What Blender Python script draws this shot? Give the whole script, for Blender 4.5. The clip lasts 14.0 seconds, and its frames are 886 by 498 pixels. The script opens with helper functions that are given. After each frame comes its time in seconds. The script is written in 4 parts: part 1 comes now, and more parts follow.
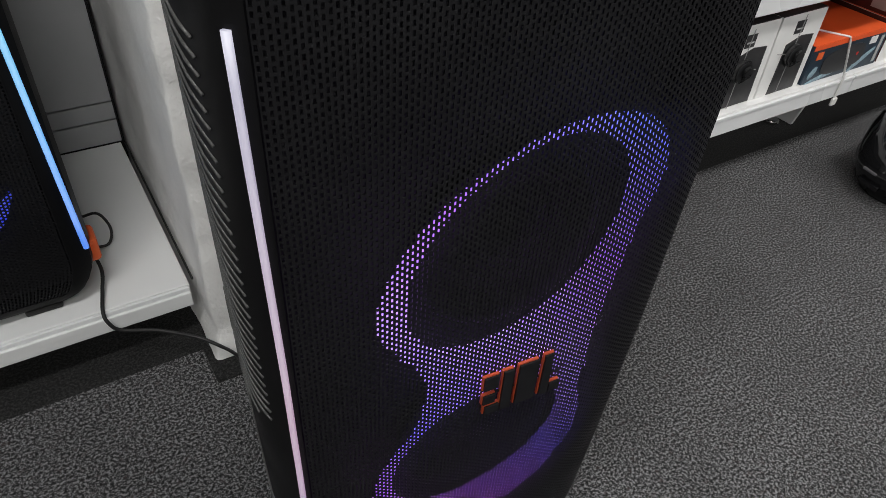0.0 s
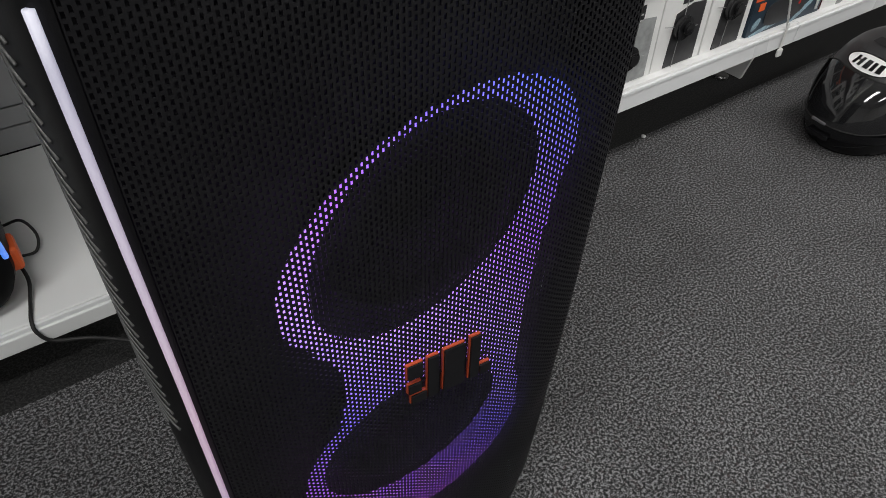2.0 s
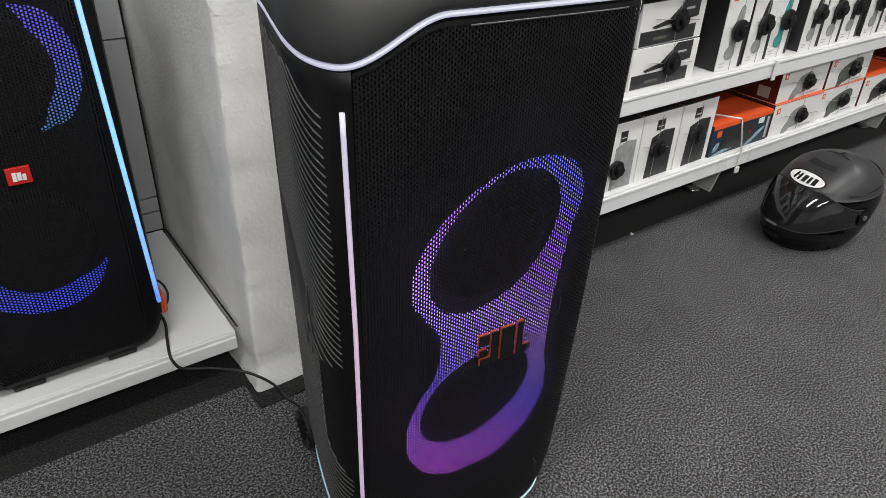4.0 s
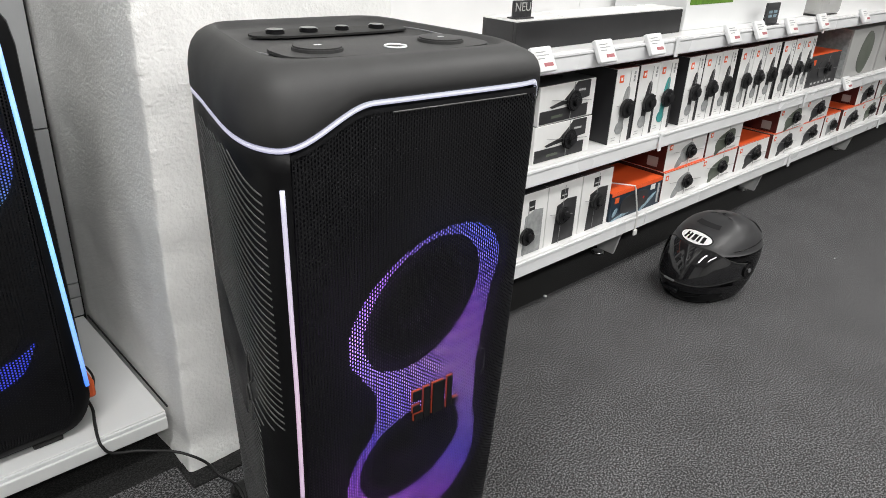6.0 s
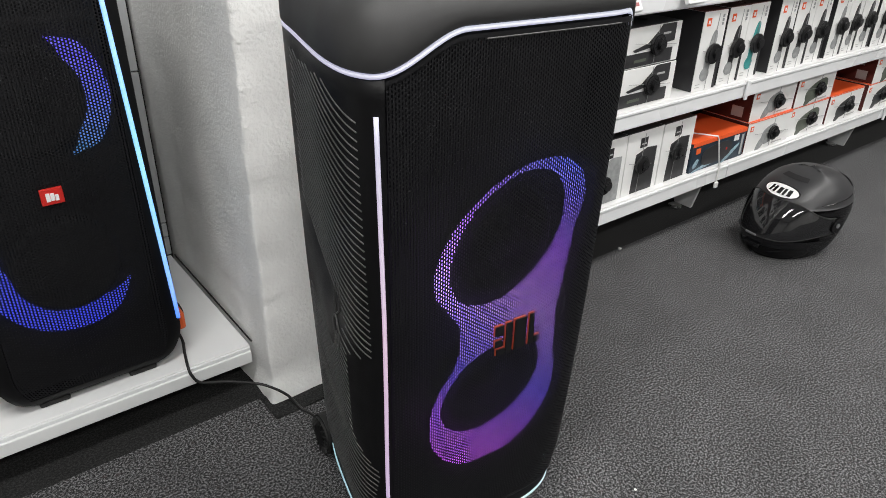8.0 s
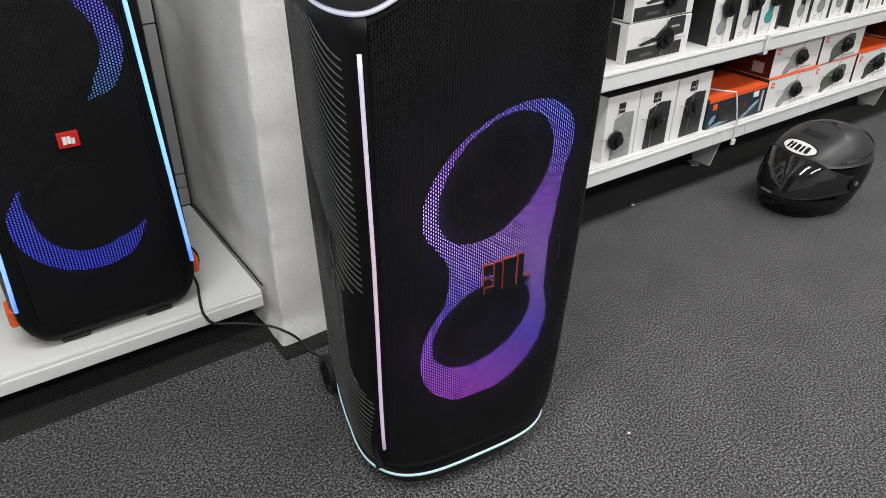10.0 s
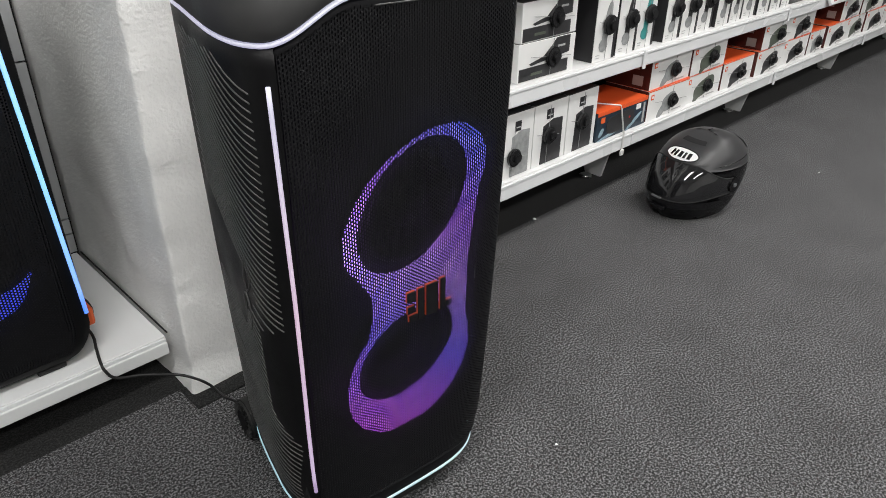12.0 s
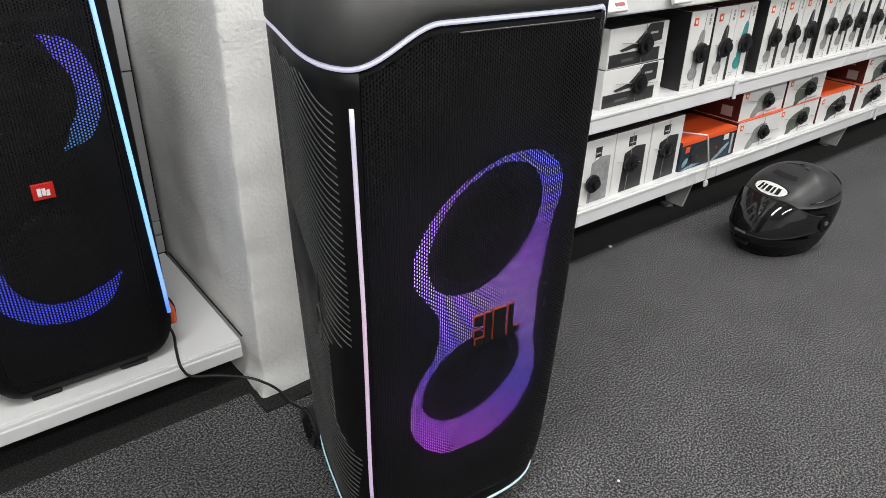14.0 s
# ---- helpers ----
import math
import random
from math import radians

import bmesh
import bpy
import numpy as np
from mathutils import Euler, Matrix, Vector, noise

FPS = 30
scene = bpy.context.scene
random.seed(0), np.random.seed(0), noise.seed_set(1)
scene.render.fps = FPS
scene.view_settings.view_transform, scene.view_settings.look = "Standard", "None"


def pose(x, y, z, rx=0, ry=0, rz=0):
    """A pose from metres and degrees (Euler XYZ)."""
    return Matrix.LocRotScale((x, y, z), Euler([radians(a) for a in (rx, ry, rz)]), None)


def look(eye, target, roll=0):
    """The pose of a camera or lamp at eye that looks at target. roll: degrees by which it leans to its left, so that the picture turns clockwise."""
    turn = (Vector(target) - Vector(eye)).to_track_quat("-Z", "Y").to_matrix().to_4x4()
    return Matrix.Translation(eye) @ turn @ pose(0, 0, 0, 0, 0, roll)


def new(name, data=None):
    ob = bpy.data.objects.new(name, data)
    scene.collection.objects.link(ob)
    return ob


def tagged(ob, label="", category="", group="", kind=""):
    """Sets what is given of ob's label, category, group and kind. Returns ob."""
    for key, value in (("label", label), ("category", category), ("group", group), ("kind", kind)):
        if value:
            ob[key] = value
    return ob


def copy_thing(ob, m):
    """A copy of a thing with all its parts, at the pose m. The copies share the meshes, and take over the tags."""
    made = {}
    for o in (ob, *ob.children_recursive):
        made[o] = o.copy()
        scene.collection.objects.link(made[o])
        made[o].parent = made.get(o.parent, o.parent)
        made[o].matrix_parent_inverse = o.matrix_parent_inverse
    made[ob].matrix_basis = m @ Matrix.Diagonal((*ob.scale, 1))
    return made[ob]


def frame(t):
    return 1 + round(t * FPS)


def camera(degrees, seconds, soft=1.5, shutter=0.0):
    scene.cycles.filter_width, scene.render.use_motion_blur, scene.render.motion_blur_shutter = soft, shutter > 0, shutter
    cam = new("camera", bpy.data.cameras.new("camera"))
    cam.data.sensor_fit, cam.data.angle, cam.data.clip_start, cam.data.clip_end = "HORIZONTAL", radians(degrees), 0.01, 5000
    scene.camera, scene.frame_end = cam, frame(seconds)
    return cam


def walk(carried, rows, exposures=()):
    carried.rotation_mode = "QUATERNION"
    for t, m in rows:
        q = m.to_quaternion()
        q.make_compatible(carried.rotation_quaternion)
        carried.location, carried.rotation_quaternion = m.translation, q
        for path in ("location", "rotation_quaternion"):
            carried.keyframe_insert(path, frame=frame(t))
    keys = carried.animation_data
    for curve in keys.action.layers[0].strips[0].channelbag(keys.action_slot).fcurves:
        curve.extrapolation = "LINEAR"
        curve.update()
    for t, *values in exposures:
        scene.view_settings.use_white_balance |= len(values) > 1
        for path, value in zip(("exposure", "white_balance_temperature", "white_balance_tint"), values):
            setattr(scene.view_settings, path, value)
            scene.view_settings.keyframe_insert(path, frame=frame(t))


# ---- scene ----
cam = camera(64.3, 14.0, soft=0.8)
PATH = [
    (0, (-0.263, -0.382, 1.051), (0.469, 0.968, -0.23), 4.2),
    (0.5, (-0.205, -0.38, 1.04), (0.541, 0.911, -0.293), 2.7),
    (1, (-0.209, -0.385, 1.036), (0.537, 0.889, -0.313), 2.9),
    (1.5, (-0.205, -0.381, 1.034), (0.55, 0.896, -0.307), 2.1),
    (2, (-0.193, -0.382, 1.031), (0.58, 0.901, -0.295), 1.7),
    (2.5, (-0.192, -0.38, 1.023), (0.573, 0.918, -0.292), 1.7),
    (3, (-0.257, -0.456, 1.104), (0.51, 0.967, -0.074), 2.0),
    (3.2, (-0.32, -0.554, 1.159), (0.446, 0.932, 0.061), 0.7),
    (5.3, (-0.536, -0.731, 1.173), (0.581, 0.618, 0.207), 3.8),
    (5.5, (-0.541, -0.733, 1.188), (0.591, 0.645, 0.283), 2.4),
    (6, (-0.546, -0.759, 1.196), (0.576, 0.667, 0.355), 2.7),
    (6.5, (-0.565, -0.765, 1.192), (0.528, 0.677, 0.338), 2.4),
    (7, (-0.578, -0.734, 1.17), (0.457, 0.705, 0.243), 2.8),
    (7.5, (-0.578, -0.731, 1.162), (0.444, 0.691, 0.196), 3.2),
    (8, (-0.584, -0.753, 1.158), (0.366, 0.73, 0.212), 1.3),
    (8.2, (-0.576, -0.778, 1.153), (0.362, 0.706, 0.195), 1.0),
    (10.3, (-0.552, -0.835, 1.139), (0.292, 0.656, 0.108), 0.5),
    (10.5, (-0.56, -0.817, 1.143), (0.291, 0.671, 0.113), 0.6),
    (11, (-0.572, -0.784, 1.145), (0.294, 0.694, 0.113), 0.7),
    (11.5, (-0.569, -0.779, 1.142), (0.446, 0.622, 0.139), 1.7),
    (12, (-0.574, -0.799, 1.139), (0.531, 0.554, 0.166), 0.8),
    (12.5, (-0.598, -0.806, 1.142), (0.35, 0.684, 0.203), -0.6),
    (13, (-0.589, -0.809, 1.154), (0.325, 0.708, 0.225), 0.2),
    (13.5, (-0.572, -0.812, 1.153), (0.351, 0.704, 0.23), 0.4),
    (14, (-0.569, -0.799, 1.152), (0.378, 0.693, 0.216), 1.1),
]
walk(cam, [(t, look(eye, target, roll)) for t, eye, target, roll in PATH],
     [(0.0, -0.5), (2.6, -0.55), (5.3, -0.05), (8.2, -0.08), (10.3, -0.12), (14.0, -0.10)])

# ---- light: shop ceiling panels and a dim fill from the rest of the room ----
world = bpy.data.worlds.new("world")
world.use_nodes = True
world.node_tree.nodes["Background"].inputs[0].default_value = (0.85, 0.92, 1.0, 1)
world.node_tree.nodes["Background"].inputs[1].default_value = 0.02
scene.world = world

WALL_TURN = 5.6
WALL = pose(0, 0, 0, 0, 0, WALL_TURN)      # u along the shelves, v towards the wall
CEILING = 2.85
LAMP_WATTS = 31.5
LAMPS = [(-1.0, -0.45), (1.3, -0.45), (3.6, -0.45), (-1.0, -2.3), (1.3, -2.3), (3.6, -2.3)]
for lu, lv in LAMPS:
    lamp = bpy.data.lights.new("ceiling_lamp", "AREA")
    lamp.shape, lamp.size, lamp.size_y, lamp.energy = "RECTANGLE", 1.4, 0.30, LAMP_WATTS * (1.5 if lu < 0 else 1.0)
    lamp.color = (1.0, 0.985, 0.96)
    ob = new("ceiling_lamp", lamp)
    ob.matrix_world = WALL @ pose(lu, lv, CEILING - 0.075)


# ---- materials ----
def mat(name, color, rough=0.5, metal=0.0, vary=0.12, scale=30.0, bump=0.0, bump_scale=200.0, coat=0.0, spec=0.5, rough_vary=0.1):
    m = bpy.data.materials.new(name)
    m.use_nodes = True
    nt = m.node_tree
    b = nt.nodes["Principled BSDF"]
    tc = nt.nodes.new("ShaderNodeTexCoord")
    n1 = nt.nodes.new("ShaderNodeTexNoise")
    n1.inputs["Scale"].default_value, n1.inputs["Detail"].default_value = scale, 6
    nt.links.new(tc.outputs["Object"], n1.inputs["Vector"])
    n2 = nt.nodes.new("ShaderNodeTexNoise")
    n2.inputs["Scale"].default_value, n2.inputs["Detail"].default_value = scale * 0.13, 3
    nt.links.new(tc.outputs["Object"], n2.inputs["Vector"])
    add = nt.nodes.new("ShaderNodeMath")
    add.operation = "ADD"
    nt.links.new(n1.outputs["Fac"], add.inputs[0])
    nt.links.new(n2.outputs["Fac"], add.inputs[1])
    ramp = nt.nodes.new("ShaderNodeMapRange")
    ramp.inputs["From Min"].default_value, ramp.inputs["From Max"].default_value = 0.6, 1.4
    ramp.inputs["To Min"].default_value, ramp.inputs["To Max"].default_value = 1 - vary, 1 + vary
    nt.links.new(add.outputs[0], ramp.inputs["Value"])
    mul = nt.nodes.new("ShaderNodeMix")
    mul.data_type, mul.blend_type = "RGBA", "MULTIPLY"
    mul.inputs["Factor"].default_value = 1.0
    mul.inputs["A"].default_value = (*color, 1)
    nt.links.new(ramp.outputs[0], mul.inputs["B"])
    nt.links.new(mul.outputs["Result"], b.inputs["Base Color"])
    rr = nt.nodes.new("ShaderNodeMapRange")
    rr.inputs["From Min"].default_value, rr.inputs["From Max"].default_value = 0.3, 0.7
    rr.inputs["To Min"].default_value, rr.inputs["To Max"].default_value = max(0.02, rough - rough_vary), min(1.0, rough + rough_vary)
    nt.links.new(n2.outputs["Fac"], rr.inputs["Value"])
    nt.links.new(rr.outputs[0], b.inputs["Roughness"])
    b.inputs["Metallic"].default_value = metal
    b.inputs["Specular IOR Level"].default_value = spec
    b.inputs["Coat Weight"].default_value = coat
    if bump:
        nb = nt.nodes.new("ShaderNodeTexNoise")
        nb.inputs["Scale"].default_value, nb.inputs["Detail"].default_value = bump_scale, 4
        nt.links.new(tc.outputs["Object"], nb.inputs["Vector"])
        bp = nt.nodes.new("ShaderNodeBump")
        bp.inputs["Strength"].default_value, bp.inputs["Distance"].default_value = bump, 0.004
        nt.links.new(nb.outputs["Fac"], bp.inputs["Height"])
        nt.links.new(bp.outputs[0], b.inputs["Normal"])
    return m


def carpet_mat(name, dark, mid, light, spots):
    """Loop-pile carpet: fine two-colour flecks, a soft large mottling, and pile relief."""
    m = bpy.data.materials.new(name)
    m.use_nodes = True
    nt = m.node_tree
    b = nt.nodes["Principled BSDF"]
    b.inputs["Roughness"].default_value = 0.95
    b.inputs["Specular IOR Level"].default_value = 0.15
    b.inputs["Sheen Weight"].default_value = 0.12
    tc = nt.nodes.new("ShaderNodeTexCoord")
    fleck = nt.nodes.new("ShaderNodeTexNoise")
    fleck.inputs["Scale"].default_value, fleck.inputs["Detail"].default_value, fleck.inputs["Roughness"].default_value = 200, 2.6, 0.85
    nt.links.new(tc.outputs["Object"], fleck.inputs["Vector"])
    cr = nt.nodes.new("ShaderNodeValToRGB")
    e = cr.color_ramp.elements
    e[0].position, e[0].color = 0.41, (*dark, 1)
    e[1].position, e[1].color = 0.60, (*light, 1)
    k = e.new(0.5)
    k.color = (*mid, 1)
    nt.links.new(fleck.outputs["Fac"], cr.inputs[0])
    spot = nt.nodes.new("ShaderNodeTexNoise")
    spot.inputs["Scale"].default_value, spot.inputs["Detail"].default_value = 75, 2
    nt.links.new(tc.outputs["Object"], spot.inputs["Vector"])
    sr = nt.nodes.new("ShaderNodeMapRange")
    sr.inputs["From Min"].default_value, sr.inputs["From Max"].default_value = 0.6, 0.72
    sr.inputs["To Min"].default_value, sr.inputs["To Max"].default_value = 0.0, 0.55
    nt.links.new(spot.outputs["Fac"], sr.inputs["Value"])
    mx = nt.nodes.new("ShaderNodeMix")
    mx.data_type = "RGBA"
    nt.links.new(sr.outputs[0], mx.inputs["Factor"])
    nt.links.new(cr.outputs[0], mx.inputs["A"])
    mx.inputs["B"].default_value = (*spots, 1)
    big = nt.nodes.new("ShaderNodeTexNoise")
    big.inputs["Scale"].default_value, big.inputs["Detail"].default_value = 5, 4
    nt.links.new(tc.outputs["Object"], big.inputs["Vector"])
    br = nt.nodes.new("ShaderNodeMapRange")
    br.inputs["From Min"].default_value, br.inputs["From Max"].default_value = 0.3, 0.7
    br.inputs["To Min"].default_value, br.inputs["To Max"].default_value = 0.85, 1.12
    nt.links.new(big.outputs["Fac"], br.inputs["Value"])
    mm = nt.nodes.new("ShaderNodeMix")
    mm.data_type, mm.blend_type = "RGBA", "MULTIPLY"
    mm.inputs["Factor"].default_value = 1
    nt.links.new(mx.outputs["Result"], mm.inputs["A"])
    nt.links.new(br.outputs[0], mm.inputs["B"])
    nt.links.new(mm.outputs["Result"], b.inputs["Base Color"])
    bp = nt.nodes.new("ShaderNodeBump")
    bp.inputs["Strength"].default_value, bp.inputs["Distance"].default_value = 0.05, 0.0010
    nt.links.new(fleck.outputs["Fac"], bp.inputs["Height"])
    nt.links.new(bp.outputs[0], b.inputs["Normal"])
    return m


def glow_mat(name, stops, strength, axis="Z", low=0.0, high=1.0, second=0.0):
    """A lit diffuser whose colour runs along one axis of the thing (plus a share of x), as its lamps do."""
    m = bpy.data.materials.new(name)
    m.use_nodes = True
    nt = m.node_tree
    b = nt.nodes["Principled BSDF"]
    b.inputs["Base Color"].default_value = (0.55, 0.55, 0.57, 1)
    b.inputs["Roughness"].default_value = 0.4
    tc = nt.nodes.new("ShaderNodeTexCoord")
    sp = nt.nodes.new("ShaderNodeSeparateXYZ")
    nt.links.new(tc.outputs["Object"], sp.inputs[0])
    mad = nt.nodes.new("ShaderNodeMath")
    mad.operation = "MULTIPLY_ADD"
    nt.links.new(sp.outputs["X"], mad.inputs[0])
    mad.inputs[1].default_value = second
    nt.links.new(sp.outputs[axis], mad.inputs[2])
    mr = nt.nodes.new("ShaderNodeMapRange")
    mr.inputs["From Min"].default_value, mr.inputs["From Max"].default_value = low, high
    nt.links.new(mad.outputs[0], mr.inputs["Value"])
    cr = nt.nodes.new("ShaderNodeValToRGB")
    e = cr.color_ramp.elements
    e[0].position, e[0].color = stops[0][0], (*stops[0][1], 1)
    e[1].position, e[1].color = stops[-1][0], (*stops[-1][1], 1)
    for p, c in stops[1:-1]:
        k = e.new(p)
        k.color = (*c, 1)
    nt.links.new(mr.outputs[0], cr.inputs[0])
    nt.links.new(cr.outputs[0], b.inputs["Emission Color"])
    b.inputs["Emission Strength"].default_value = strength
    return m


CARPET = carpet_mat("grey_carpet", (0.008, 0.008, 0.0085), (0.045, 0.045, 0.047), (0.225, 0.225, 0.233), (0.045, 0.031, 0.031))
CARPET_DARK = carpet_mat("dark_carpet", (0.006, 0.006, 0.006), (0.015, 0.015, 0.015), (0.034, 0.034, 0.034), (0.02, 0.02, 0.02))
PLASTER = mat("rough_white_plaster", (0.86, 0.86, 0.845), 0.9, vary=0.07, scale=18, bump=0.7, bump_scale=120)
WALLPAINT = mat("white_wall_paint", (0.75, 0.75, 0.74), 0.8, vary=0.05, scale=6, bump=0.1, bump_scale=150)
PANEL = mat("grey_wall_panel", (0.42, 0.43, 0.44), 0.6, vary=0.06, scale=10, bump=0.05)
LAMINATE = mat("white_laminate", (0.78, 0.79, 0.79), 0.35, vary=0.03, scale=8, bump=0.03)
STEEL_WHITE = mat("white_powder_coated_steel", (0.80, 0.80, 0.80), 0.38, vary=0.03, scale=12, bump=0.04, bump_scale=500)
RAIL = mat("white_plastic_rail", (0.78, 0.79, 0.80), 0.3, vary=0.03, scale=14)
BLACK_SHELL = mat("matt_black_plastic", (0.005, 0.005, 0.0055), 0.48, spec=0.16, vary=0.15, scale=60, bump=0.06, bump_scale=900)
CAP_BLACK = mat("soft_black_rubber", (0.034, 0.034, 0.0345), 0.6, vary=0.12, scale=40, bump=0.08, bump_scale=1200)
GRILLE = mat("black_coated_grille", (0.0088, 0.0088, 0.0100), 0.46, metal=0.0, spec=0.2, vary=0.2, scale=80)
INSIDE = mat("dark_inside", (0.006, 0.006, 0.007), 0.8, vary=0.2, scale=30)
CONE = mat("woofer_cone", (0.014, 0.014, 0.015), 0.6, vary=0.2, scale=90)
# paler than the shell: the ribs' edge highlights are put into this grey
RIDGE = mat("ribbed_edge", (0.07, 0.07, 0.069), 0.42, vary=0.2, scale=50)
RUBBER = mat("black_rubber", (0.012, 0.012, 0.012), 0.7, vary=0.2, scale=70, bump=0.1)
GLOSS_BLACK = mat("gloss_black", (0.006, 0.006, 0.007), 0.12, vary=0.1, scale=20, rough_vary=0.04)
SILVER = mat("grey_trim", (0.25, 0.25, 0.26), 0.35, metal=0.6, vary=0.1)
ORANGE = mat("orange_plastic", (0.80, 0.13, 0.03), 0.45, vary=0.1)
LOGO_ORANGE = mat("logo_orange", (0.42, 0.065, 0.022), 0.4, vary=0.1)
RED = mat("red_badge", (0.55, 0.02, 0.015), 0.35, vary=0.08)
WHITE_MARK = mat("white_print", (0.85, 0.85, 0.85), 0.4, vary=0.02)
HELMET_MATT = mat("matt_grey_helmet_paint", (0.030, 0.030, 0.032), 0.40, vary=0.1, scale=40, rough_vary=0.05)
HELMET_BLACK = mat("black_helmet_paint", (0.004, 0.004, 0.0045), 0.24, spec=0.3, vary=0.1, scale=40)
VISOR = mat("dark_visor", (0.012, 0.012, 0.013), 0.05, vary=0.1, scale=20, coat=0.5, rough_vary=0.03)
CHROME = mat("worn_chrome", (0.6, 0.6, 0.6), 0.25, metal=1.0, vary=0.1)
BOX_WHITE = mat("white_card", (0.80, 0.80, 0.79), 0.4, vary=0.04, scale=20)
BOX_ORANGE = mat("orange_card", (0.82, 0.11, 0.025), 0.45, vary=0.06, scale=20)
BOX_DARK = mat("black_card", (0.022, 0.022, 0.024), 0.35, vary=0.2, scale=25)
BOX_BROWN = mat("dark_red_brown_card", (0.085, 0.018, 0.014), 0.45, vary=0.35, scale=26)
BOX_NAVY = mat("blue_black_card", (0.018, 0.035, 0.055), 0.35, vary=0.5, scale=22)
BOX_GREY = mat("grey_card", (0.42, 0.42, 0.41), 0.45, vary=0.06, scale=20)
PRINT_GREY = mat("printed_grey", (0.30, 0.31, 0.31), 0.4, vary=0.35, scale=60)
PRINT_DARK = mat("printed_black", (0.03, 0.03, 0.032), 0.35, vary=0.4, scale=70)
PRINT_OLIVE = mat("printed_olive", (0.10, 0.115, 0.09), 0.4, vary=0.2, scale=50)
PRINT_TEAL = mat("printed_teal", (0.05, 0.30, 0.29), 0.4, vary=0.2, scale=50)
PRINT_SPRAY = mat("printed_spray", (0.25, 0.36, 0.42), 0.4, vary=0.6, scale=90)
CARD_INK = mat("pale_ink", (0.45, 0.45, 0.45), 0.5, vary=0.1)
PINK_INK = mat("red_ink", (0.38, 0.12, 0.13), 0.5, vary=0.2)
TAG_BLACK = mat("black_security_plastic", (0.010, 0.010, 0.011), 0.28, vary=0.2)
CABLE = mat("black_cable", (0.010, 0.010, 0.010), 0.5, vary=0.1)
STRAP = mat("clear_white_strap", (0.72, 0.72, 0.70), 0.3, vary=0.05)
TRAY_BLACK = mat("black_tray", (0.014, 0.014, 0.015), 0.45, vary=0.15)
FOIL = mat("pale_top_plate", (0.78, 0.78, 0.77), 0.3, metal=0.0, vary=0.12, scale=25)
GREEN_PRINT = mat("green_print", (0.10, 0.22, 0.02), 0.5, vary=0.5, scale=60)
CEIL = mat("ceiling_tile", (0.75, 0.75, 0.74), 0.9, vary=0.04, scale=20, bump=0.2)
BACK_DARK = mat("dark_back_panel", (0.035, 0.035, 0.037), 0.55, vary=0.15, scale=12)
WIRE = mat("grey_wire", (0.32, 0.32, 0.32), 0.4, vary=0.1)

FIGURE_GLOW = glow_mat("woofer_light", [(0.0, (0.55, 0.08, 0.75)), (0.3, (0.16, 0.10, 0.85)), (0.55, (0.45, 0.22, 0.85)), (0.75, (0.35, 0.10, 0.80)), (1.0, (0.10, 0.14, 0.95))], 2.6, "Z", 0.2, 0.85, 0.6)
STRIP_GLOW = glow_mat("side_strip_light", [(0.0, (0.75, 0.5, 0.95)), (0.5, (0.85, 0.45, 0.75)), (1.0, (0.65, 0.68, 1.0))], 0.45, "Z", 0.15, 0.9)
GROOVE_GLOW = glow_mat("top_line_light", [(0.0, (0.65, 0.62, 0.95)), (1.0, (0.74, 0.80, 0.98))], 0.5, "Z", 0.9, 1.0)
BASE_GLOW = glow_mat("base_line_light", [(0.0, (0.25, 0.65, 0.75)), (1.0, (0.25, 0.65, 0.75))], 0.5, "Z", 0.0, 1.0)
BLUE_STRIP = glow_mat("blue_strip_light", [(0.0, (0.04, 0.22, 1.0)), (0.5, (0.07, 0.50, 0.85)), (1.0, (0.06, 0.34, 1.0))], 1.15, "Z", 0.1, 0.9)
BLUE_RING = glow_mat("blue_ring_light", [(0.0, (0.01, 0.035, 0.95)), (0.45, (0.012, 0.03, 0.7)), (0.7, (0.01, 0.14, 0.42)), (1.0, (0.06, 0.03, 0.8))], 1.1, "Z", 0.15, 0.75, 0.4)
LAMP_GLOW = glow_mat("lamp_diffuser", [(0.0, (1.0, 0.98, 0.96)), (1.0, (1.0, 0.98, 0.96))], 4.0)


# ---- builders ----
def mesh_of(name, verts, faces, smooth=False):
    me = bpy.data.meshes.new(name)
    me.from_pydata([tuple(v) for v in verts], [], faces)
    if smooth:
        me.polygons.foreach_set("use_smooth", [True] * len(me.polygons))
    me.update()
    return me


def obj(name, me, material, parent=None, label="", m=None):
    ob = new(name, me)
    if not me.materials:
        me.materials.append(material)
    if parent:
        ob.parent = parent
    if m is not None:
        ob.matrix_basis = m
    return tagged(ob, label)


def part(name, bm, material, parent, label="", m=None, smooth=False):
    me = bpy.data.meshes.new(name)
    bmesh.ops.recalc_face_normals(bm, faces=bm.faces[:])
    bm.to_mesh(me)
    bm.free()
    if smooth:
        me.polygons.foreach_set("use_smooth", [True] * len(me.polygons))
    return obj(name, me, material, parent, label, m)


def thing(name, m, label, category, group="", kind=""):
    return tagged_at(new(name), m, label, category, group, kind)


def tagged_at(ob, m, label, category, group="", kind=""):
    ob.matrix_basis = m
    return tagged(ob, label, category, group, kind)


